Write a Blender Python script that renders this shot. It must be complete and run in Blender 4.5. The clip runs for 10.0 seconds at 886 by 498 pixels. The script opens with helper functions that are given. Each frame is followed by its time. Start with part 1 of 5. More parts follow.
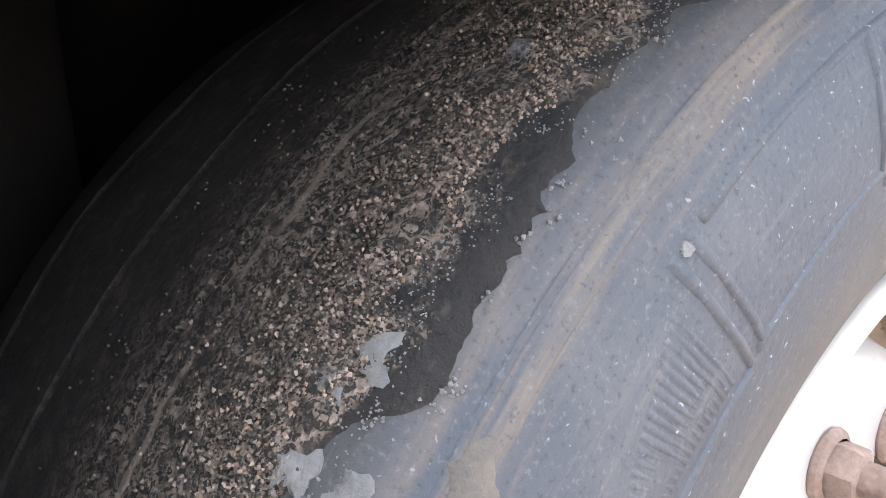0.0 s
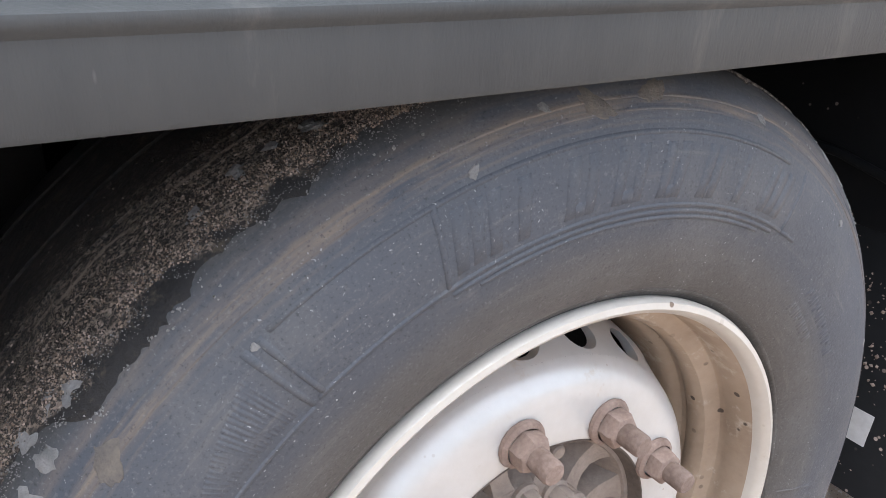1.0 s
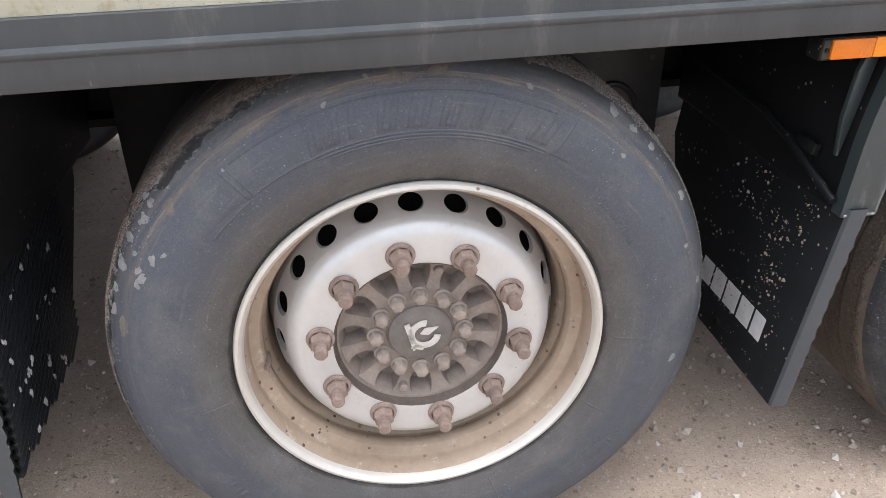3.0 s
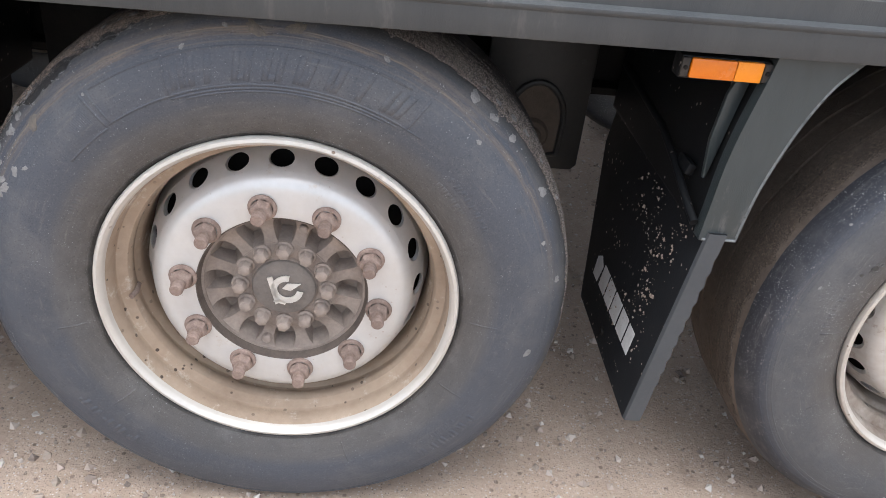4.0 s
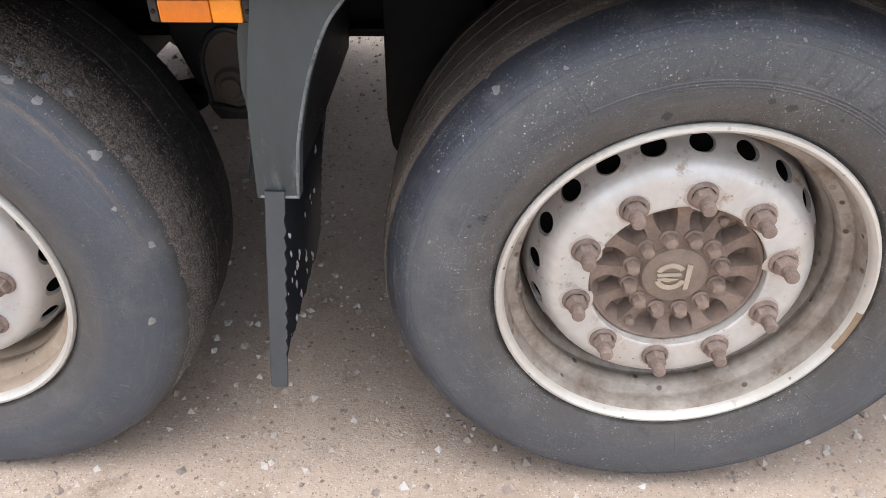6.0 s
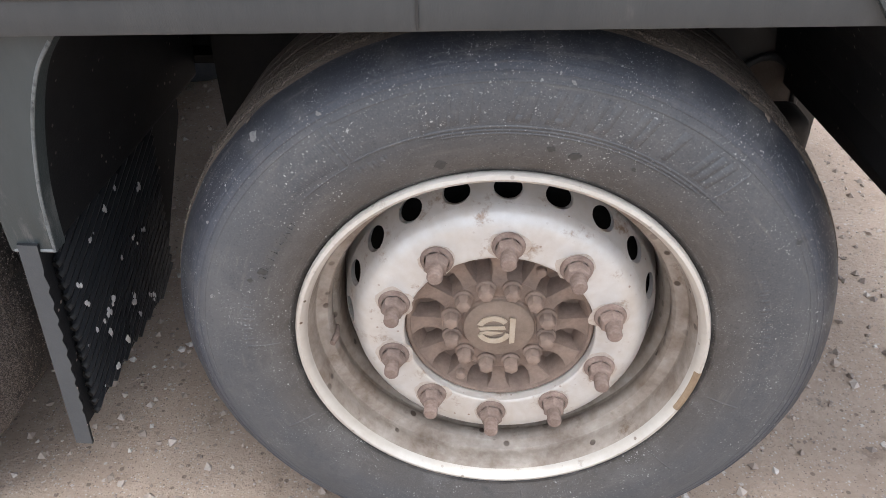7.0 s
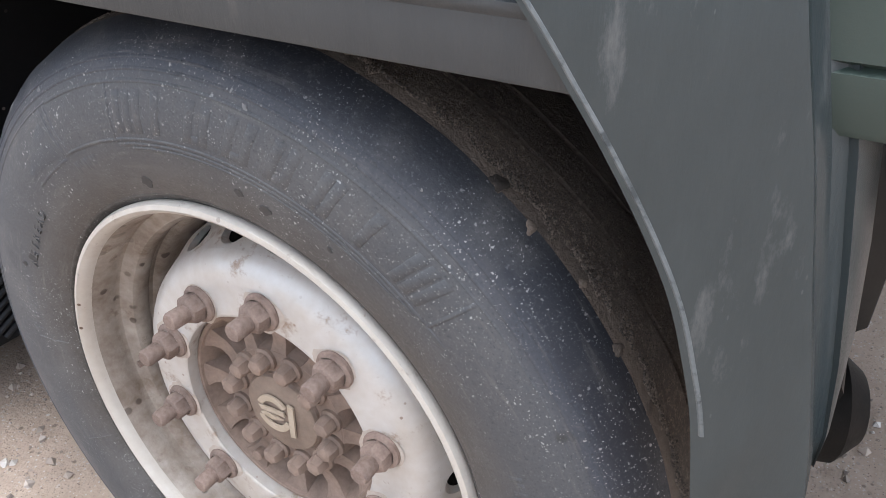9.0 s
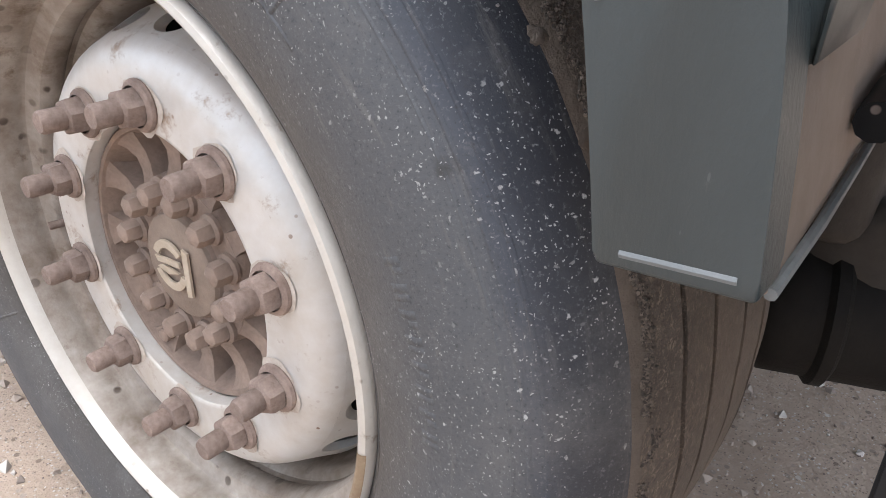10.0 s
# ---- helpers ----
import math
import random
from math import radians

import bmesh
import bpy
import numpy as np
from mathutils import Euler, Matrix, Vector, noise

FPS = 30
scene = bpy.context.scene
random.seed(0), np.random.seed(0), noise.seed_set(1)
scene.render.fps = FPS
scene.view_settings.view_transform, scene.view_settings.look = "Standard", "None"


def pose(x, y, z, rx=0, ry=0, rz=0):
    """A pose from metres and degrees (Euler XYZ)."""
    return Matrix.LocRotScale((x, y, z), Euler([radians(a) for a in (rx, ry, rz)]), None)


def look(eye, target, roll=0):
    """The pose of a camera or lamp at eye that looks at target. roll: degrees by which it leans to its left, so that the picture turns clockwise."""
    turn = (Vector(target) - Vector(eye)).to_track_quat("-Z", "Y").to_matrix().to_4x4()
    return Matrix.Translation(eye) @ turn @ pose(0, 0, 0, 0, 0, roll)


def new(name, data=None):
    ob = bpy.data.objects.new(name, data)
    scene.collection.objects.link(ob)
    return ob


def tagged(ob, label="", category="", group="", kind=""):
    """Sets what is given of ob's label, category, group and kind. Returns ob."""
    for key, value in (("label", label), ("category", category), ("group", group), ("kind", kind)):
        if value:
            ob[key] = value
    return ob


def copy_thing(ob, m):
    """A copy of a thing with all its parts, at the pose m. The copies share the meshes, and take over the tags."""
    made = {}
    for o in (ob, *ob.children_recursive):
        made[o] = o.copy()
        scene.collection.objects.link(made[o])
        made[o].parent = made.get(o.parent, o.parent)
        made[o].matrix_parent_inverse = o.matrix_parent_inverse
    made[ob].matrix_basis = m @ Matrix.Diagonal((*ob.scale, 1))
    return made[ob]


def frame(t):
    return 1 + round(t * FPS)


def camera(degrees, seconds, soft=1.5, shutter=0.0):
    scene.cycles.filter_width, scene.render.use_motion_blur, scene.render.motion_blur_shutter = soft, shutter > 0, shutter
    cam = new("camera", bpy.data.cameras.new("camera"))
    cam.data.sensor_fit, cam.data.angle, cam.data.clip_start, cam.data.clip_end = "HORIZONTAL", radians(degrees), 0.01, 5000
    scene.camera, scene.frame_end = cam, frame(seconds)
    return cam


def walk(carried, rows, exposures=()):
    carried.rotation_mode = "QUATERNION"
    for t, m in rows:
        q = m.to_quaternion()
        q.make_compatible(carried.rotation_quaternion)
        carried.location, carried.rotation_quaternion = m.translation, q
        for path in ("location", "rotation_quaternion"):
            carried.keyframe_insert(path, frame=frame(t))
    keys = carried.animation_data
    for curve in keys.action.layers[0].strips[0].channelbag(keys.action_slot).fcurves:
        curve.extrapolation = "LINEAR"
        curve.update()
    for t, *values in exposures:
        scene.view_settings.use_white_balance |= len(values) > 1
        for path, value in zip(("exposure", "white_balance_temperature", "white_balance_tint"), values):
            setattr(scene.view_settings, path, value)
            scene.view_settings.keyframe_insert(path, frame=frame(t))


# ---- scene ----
cam = camera(61.8, 10.0, soft=0.65)
SKY, SUN = 0.3, 1.15
PATH = [
    (0, (-0.455, -0.127, 0.888), (0.77, 1.37, 0.382), -1.5),
    (0.5, (-0.418, -0.24, 0.974), (0.714, 1.298, 0.388), 1.8),
    (1, (-0.369, -0.352, 1.043), (0.632, 1.184, 0.246), 2.4),
    (1.5, (-0.315, -0.532, 1.122), (0.535, 1.036, 0.217), 4.0),
    (2, (-0.279, -0.749, 1.223), (0.268, 0.908, 0.246), 2.0),
    (2.2, (-0.268, -0.806, 1.254), (0.168, 0.88, 0.271), 0.9),
    (3.3, (-0.031, -0.979, 1.219), (0.191, 0.727, 0.2), 0.3),
    (3.5, (0.027, -0.994, 1.212), (0.231, 0.713, 0.19), 3.0),
    (4, (0.17, -1.023, 1.226), (0.327, 0.685, 0.198), 6.3),
    (4.5, (0.376, -0.959, 1.234), (0.415, 0.714, 0.139), 2.6),
    (5, (0.606, -0.902, 1.229), (0.604, 0.755, 0.108), 1.3),
    (5.5, (0.77, -0.919, 1.226), (0.726, 0.709, 0.066), 0.2),
    (5.7, (0.854, -0.943, 1.245), (0.802, 0.677, 0.073), -0.2),
    (6.8, (1.203, -0.839, 1.229), (1.12, 0.782, 0.061), -1.3),
    (7, (1.289, -0.799, 1.244), (1.172, 0.819, 0.074), -1.6),
    (7.5, (1.472, -0.734, 1.221), (1.169, 0.853, 0.042), 0.7),
    (8, (1.668, -0.694, 1.211), (1.233, 0.854, 0.021), -0.1),
    (8.5, (1.779, -0.629, 1.184), (1.129, 0.847, 0.001), 1.1),
    (9, (1.819, -0.421, 1.121), (0.943, 1.048, 0.084), 0.4),
    (9.5, (1.838, -0.349, 1.033), (0.912, 1.1, 0.012), 0.7),
    (9.9, (1.908, -0.317, 0.868), (0.811, 1.114, 0.004), 0.7),
    (10, (1.904, -0.293, 0.829), (0.812, 1.114, -0.081), 0.8),
]
walk(cam, [(t, look(eye, target, roll)) for t, eye, target, roll in PATH],
     [(0.0, 1.55, 5950, 10), (0.5, 1.12, 5950, 10), (1.0, 0.66, 5950, 10), (2.0, 0.53, 6050, 10), (3.5, 0.5, 6050, 10), (6.8, 0.5, 6050, 10), (8.5, 0.4, 5950, 10), (9.2, 0.54, 5900, 10), (10.0, 0.6, 6050, 10)])

# ---- world, sun, light ----
world = bpy.data.worlds.new("overcast_sky")
scene.world = world
world.use_nodes = True
wn, wl = world.node_tree.nodes, world.node_tree.links
sky = wn.new("ShaderNodeTexSky")
sky.sky_type = "NISHITA"
sky.sun_disc = False
sky.sun_elevation, sky.sun_rotation = radians(83), radians(187)
sky.dust_density, sky.air_density = 4.0, 1.0
grey = wn.new("ShaderNodeHueSaturation")
grey.inputs["Saturation"].default_value = 0.32
wl.new(sky.outputs[0], grey.inputs["Color"])
wl.new(grey.outputs[0], wn["Background"].inputs["Color"])
wn["Background"].inputs["Strength"].default_value = SKY
sun_data = bpy.data.lights.new("sun", "SUN")
sun_data.energy, sun_data.angle, sun_data.color = SUN, radians(50), (1.0, 0.965, 0.91)
sun = new("sun", sun_data)
sun.matrix_world = look((0.5, -0.7, 6.2), (0.6, 0, 0.5))


# ---- materials ----
def material(name, base, other, rough=0.7, metal=0.0, scale=8.0, fine=120.0, amount=0.5, bump=0.3, bump_scale=200.0, bump_dist=0.002,
             dirt=None, dirt_level=0.6, dirt_scale=14.0, specks=None, speck_scale=160.0, speck_level=0.72, per_object=0.0, rough_var=0.12, spec=0.5,
             stretch=None, islands=None):
    """A surface of two colours mixed at a coarse and a fine scale, with optional stains and specks, and fine relief."""
    m = bpy.data.materials.new(name)
    m.use_nodes = True
    nt = m.node_tree
    n, l = nt.nodes, nt.links
    b = n["Principled BSDF"]
    b.inputs["Metallic"].default_value = metal
    b.inputs["Specular IOR Level"].default_value = spec
    tc = n.new("ShaderNodeTexCoord")
    vec = tc.outputs["Object"]
    if stretch:
        mp = n.new("ShaderNodeMapping")
        mp.inputs["Scale"].default_value = stretch
        l.new(vec, mp.inputs["Vector"])
        vec = mp.outputs[0]

    def noise_tex(sc, detail=6.0, r=0.6):
        t = n.new("ShaderNodeTexNoise")
        t.inputs["Scale"].default_value, t.inputs["Detail"].default_value, t.inputs["Roughness"].default_value = sc, detail, r
        l.new(vec, t.inputs["Vector"])
        return t.outputs["Fac"]

    def ramp(f, lo, hi):
        r = n.new("ShaderNodeMapRange")
        r.inputs["From Min"].default_value, r.inputs["From Max"].default_value = lo, hi
        l.new(f, r.inputs["Value"])
        return r.outputs["Result"]

    def mix(f, a, c, kind="MIX"):
        x = n.new("ShaderNodeMix")
        x.data_type, x.blend_type = "RGBA", kind
        if isinstance(f, float):
            x.inputs["Factor"].default_value = f
        else:
            l.new(f, x.inputs["Factor"])
        for sock, v in ((x.inputs["A"], a), (x.inputs["B"], c)):
            if isinstance(v, tuple):
                sock.default_value = (*v, 1)
            else:
                l.new(v, sock)
        return x.outputs["Result"]

    coarse, small = noise_tex(scale), noise_tex(fine, 4.0)
    blend = n.new("ShaderNodeMath")
    blend.operation = "MULTIPLY_ADD"
    l.new(ramp(small, 0.3, 0.7), blend.inputs[0])
    blend.inputs[1].default_value = 0.4
    l.new(ramp(coarse, 0.3, 0.75), blend.inputs[2])
    scaled = n.new("ShaderNodeMath")
    scaled.operation = "MULTIPLY"
    scaled.use_clamp = True
    l.new(blend.outputs[0], scaled.inputs[0])
    scaled.inputs[1].default_value = amount
    col = mix(scaled.outputs[0], base, other)
    if dirt:
        d = noise_tex(dirt_scale, 10.0, 0.72)
        col = mix(ramp(d, dirt_level, dirt_level + 0.12), col, dirt)
    if specks:
        v = n.new("ShaderNodeTexVoronoi")
        v.inputs["Scale"].default_value = speck_scale
        l.new(vec, v.inputs["Vector"])
        gate = n.new("ShaderNodeMath")
        gate.operation = "MULTIPLY"
        gate.use_clamp = True
        l.new(ramp(v.outputs["Distance"], 0.28, 0.2), gate.inputs[0])
        sep = n.new("ShaderNodeSeparateColor")
        l.new(v.outputs["Color"], sep.inputs[0])
        l.new(ramp(sep.outputs[0], speck_level, speck_level + 0.05), gate.inputs[1])
        thin = n.new("ShaderNodeMath")
        thin.operation = "MULTIPLY"
        l.new(gate.outputs[0], thin.inputs[0])
        l.new(ramp(noise_tex(9.0, 3.0), 0.4, 0.58), thin.inputs[1])
        col = mix(thin.outputs[0], col, specks)
    if islands:
        geo = n.new("ShaderNodeNewGeometry")
        tone = n.new("ShaderNodeValToRGB")
        tone.color_ramp.interpolation = "CONSTANT"
        e = tone.color_ramp.elements
        e[0].color = (*islands[0], 1)
        e[1].position, e[1].color = 1 - 1 / len(islands), (*islands[-1], 1)
        for k in range(1, len(islands) - 1):
            e.new(k / len(islands)).color = (*islands[k], 1)
        l.new(geo.outputs["Random Per Island"], tone.inputs[0])
        col = mix(0.7, col, tone.outputs[0])
    if per_object:
        info = n.new("ShaderNodeObjectInfo")
        hs = n.new("ShaderNodeHueSaturation")
        l.new(col, hs.inputs["Color"])
        r = n.new("ShaderNodeMapRange")
        r.inputs["To Min"].default_value, r.inputs["To Max"].default_value = 1 - per_object, 1 + per_object
        l.new(info.outputs["Random"], r.inputs["Value"])
        l.new(r.outputs[0], hs.inputs["Value"])
        col = hs.outputs[0]
    l.new(col, b.inputs["Base Color"])
    rr = n.new("ShaderNodeMapRange")
    rr.inputs["To Min"].default_value, rr.inputs["To Max"].default_value = max(0.02, rough - rough_var), min(1, rough + rough_var)
    l.new(coarse, rr.inputs["Value"])
    l.new(rr.outputs[0], b.inputs["Roughness"])
    if bump:
        bp = n.new("ShaderNodeBump")
        bp.inputs["Strength"].default_value, bp.inputs["Distance"].default_value = bump, bump_dist
        l.new(noise_tex(bump_scale, 8.0, 0.65), bp.inputs["Height"])
        l.new(bp.outputs[0], b.inputs["Normal"])
    return m


def tyre_material(name, stops, streak, specks, speck_level, blotch, rough=0.6, scuffs=False):
    """Rubber with a dark ring at the bead and dust that changes from there to the shoulder, with streaks along the
    circumference, blotches and pale specks.
    """
    m = material(name, (0.1, 0.1, 0.1), (0.1, 0.1, 0.1), rough, scale=9, fine=120, bump=0.35, bump_scale=300, bump_dist=0.0015)
    nt = m.node_tree
    n, l = nt.nodes, nt.links
    b = n["Principled BSDF"]

    def math_node(op, x, y=None):
        k = n.new("ShaderNodeMath")
        k.operation = op
        for i, v in enumerate((x, y)):
            if isinstance(v, (int, float)):
                k.inputs[i].default_value = v
            elif v is not None:
                l.new(v, k.inputs[i])
        return k.outputs[0]

    def tex(vec, sc, detail=6.0, r=0.65):
        t = n.new("ShaderNodeTexNoise")
        t.inputs["Scale"].default_value, t.inputs["Detail"].default_value, t.inputs["Roughness"].default_value = sc, detail, r
        l.new(vec, t.inputs["Vector"])
        return t.outputs["Fac"]

    def fit_range(v, lo, hi, a=0.0, c=1.0):
        k = n.new("ShaderNodeMapRange")
        for key, val in (("From Min", lo), ("From Max", hi), ("To Min", a), ("To Max", c)):
            k.inputs[key].default_value = val
        l.new(v, k.inputs["Value"])
        return k.outputs[0]

    def blend(f, a, c, kind="MIX"):
        x = n.new("ShaderNodeMix")
        x.data_type, x.blend_type = "RGBA", kind
        l.new(f, x.inputs["Factor"])
        for sock, v in ((x.inputs["A"], a), (x.inputs["B"], c)):
            if isinstance(v, tuple):
                sock.default_value = (*v, 1)
            else:
                l.new(v, sock)
        return x.outputs["Result"]

    tc = n.new("ShaderNodeTexCoord")
    vec = tc.outputs["Object"]
    xyz = n.new("ShaderNodeSeparateXYZ")
    l.new(vec, xyz.inputs[0])
    r = math_node("SQRT", math_node("ADD", math_node("MULTIPLY", xyz.outputs[0], xyz.outputs[0]), math_node("MULTIPLY", xyz.outputs[2], xyz.outputs[2])))
    ang = math_node("ARCTAN2", xyz.outputs[0], xyz.outputs[2])
    around = n.new("ShaderNodeCombineXYZ")
    l.new(math_node("MULTIPLY", r, 60.0), around.inputs[0])
    l.new(math_node("MULTIPLY", ang, 2.2), around.inputs[1])
    l.new(math_node("MULTIPLY", xyz.outputs[1], 30.0), around.inputs[2])
    wobble = math_node("ADD", r, fit_range(tex(vec, 14, 8), 0.3, 0.7, -0.004, 0.004))
    wobble_small = math_node("ADD", r, fit_range(tex(vec, 40, 6), 0.3, 0.7, -0.0012, 0.0012))
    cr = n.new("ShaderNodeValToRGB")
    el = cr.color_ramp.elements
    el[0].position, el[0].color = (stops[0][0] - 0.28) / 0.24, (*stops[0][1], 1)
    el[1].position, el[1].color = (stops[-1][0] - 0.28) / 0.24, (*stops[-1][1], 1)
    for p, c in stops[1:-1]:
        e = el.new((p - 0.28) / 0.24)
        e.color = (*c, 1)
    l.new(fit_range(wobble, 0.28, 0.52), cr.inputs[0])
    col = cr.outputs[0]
    lines = tex(around.outputs[0], 2.2, 7, 0.7)
    col = blend(fit_range(lines, 0.56, 0.75, 0.0, streak), col, (0.2, 0.185, 0.165))
    col = blend(fit_range(tex(vec, 3.2, 5, 0.6), 0.42, 0.68, 0.0, 0.4), col, (0.045, 0.047, 0.05))
    col = blend(fit_range(tex(vec, 38, 10, 0.8), 0.58, 0.7, 0.0, 0.3), col, (0.17, 0.165, 0.16))
    col = blend(fit_range(lines, 0.4, 0.3, 0.0, 0.25), col, (0.045, 0.047, 0.052))
    col = blend(fit_range(tex(vec, 7, 9, 0.7), 0.5, 0.72, 0.0, 0.45), col, (0.15, 0.145, 0.14))
    col = blend(fit_range(tex(vec, 26, 4, 0.5), 0.7, 0.78, 0.0, blotch), col, (0.035, 0.033, 0.033))
    if scuffs:
        # brown scuff lines low on the shoulder of the upper half, broken along their length
        upper = fit_range(xyz.outputs[2], 0.02, 0.3)
        for radius, width, strength in ((0.4545, 0.0012, 0.45), (0.4585, 0.0022, 0.8), (0.463, 0.0014, 0.6), (0.4605, 0.009, 0.4), (0.447, 0.0012, 0.3), (0.472, 0.004, 0.35)):
            away = math_node("ABSOLUTE", math_node("SUBTRACT", wobble_small, radius))
            g = math_node("MULTIPLY", fit_range(away, width * 1.4, width * 0.4), fit_range(tex(around.outputs[0], 1.1 + radius, 8, 0.7), 0.42, 0.6, 0.0, strength))
            col = blend(math_node("MULTIPLY", g, upper), col, (0.185, 0.145, 0.11))
    for size, level in ((190.0, speck_level + 0.17), (430.0, speck_level)):
        v = n.new("ShaderNodeTexVoronoi")
        v.inputs["Scale"].default_value = size
        bent = n.new("ShaderNodeVectorMath")
        bent.operation = "MULTIPLY_ADD"
        shake = n.new("ShaderNodeTexNoise")
        shake.inputs["Scale"].default_value = 260.0
        l.new(vec, shake.inputs["Vector"])
        l.new(shake.outputs["Color"], bent.inputs[0])
        bent.inputs[1].default_value = (0.006, 0.006, 0.006)
        l.new(vec, bent.inputs[2])
        l.new(bent.outputs[0], v.inputs["Vector"])
        sep = n.new("ShaderNodeSeparateColor")
        l.new(v.outputs["Color"], sep.inputs[0])
        g = math_node("MULTIPLY", fit_range(v.outputs["Distance"], 0.3, 0.18), fit_range(sep.outputs[0], level, level + 0.04))
        g = math_node("MULTIPLY", g, fit_range(tex(vec, 8, 4), 0.42, 0.6))
        col = blend(g, col, specks)
    grain = tex(vec, 420, 3, 0.6)
    col = blend(fit_range(grain, 0.58, 0.75, 0.0, 0.4), col, (0.2, 0.2, 0.205))
    col = blend(fit_range(grain, 0.42, 0.28, 0.0, 0.6), col, (0.02, 0.021, 0.024))
    l.new(col, b.inputs["Base Color"])
    ring_bump = n.new("ShaderNodeBump")
    ring_bump.inputs["Strength"].default_value, ring_bump.inputs["Distance"].default_value = 0.35, 0.0012
    l.new(lines, ring_bump.inputs["Height"])
    l.new(b.inputs["Normal"].links[0].from_socket, ring_bump.inputs["Normal"])
    l.new(ring_bump.outputs[0], b.inputs["Normal"])
    return m


# both ramps start near-black where the tyre meets the rim lip
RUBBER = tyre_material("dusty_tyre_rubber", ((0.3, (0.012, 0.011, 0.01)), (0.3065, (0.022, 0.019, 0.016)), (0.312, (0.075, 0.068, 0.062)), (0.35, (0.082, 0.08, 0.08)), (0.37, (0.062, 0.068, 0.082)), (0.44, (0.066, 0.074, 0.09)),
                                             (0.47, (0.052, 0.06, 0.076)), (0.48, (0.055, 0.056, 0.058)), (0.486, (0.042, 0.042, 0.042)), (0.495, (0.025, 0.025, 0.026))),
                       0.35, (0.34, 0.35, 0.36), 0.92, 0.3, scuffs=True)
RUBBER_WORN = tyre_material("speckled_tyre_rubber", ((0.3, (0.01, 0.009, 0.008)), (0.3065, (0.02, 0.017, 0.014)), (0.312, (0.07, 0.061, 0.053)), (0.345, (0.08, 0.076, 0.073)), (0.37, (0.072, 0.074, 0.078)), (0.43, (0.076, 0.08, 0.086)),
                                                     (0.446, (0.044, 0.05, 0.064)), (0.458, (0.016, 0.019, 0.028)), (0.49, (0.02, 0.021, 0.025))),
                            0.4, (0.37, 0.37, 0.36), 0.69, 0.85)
MOULDED = material("raised_rubber_lettering", (0.075, 0.073, 0.072), (0.1, 0.098, 0.095), 0.6, scale=20, fine=160, amount=0.7, bump=0.3)
TREAD = material("muddy_tread", (0.009, 0.0095, 0.011), (0.022, 0.02, 0.019), 0.7, scale=9, fine=90, amount=0.8, bump=0.9, bump_scale=150, bump_dist=0.004,
                 dirt=(0.075, 0.06, 0.044), dirt_level=0.54, dirt_scale=60)


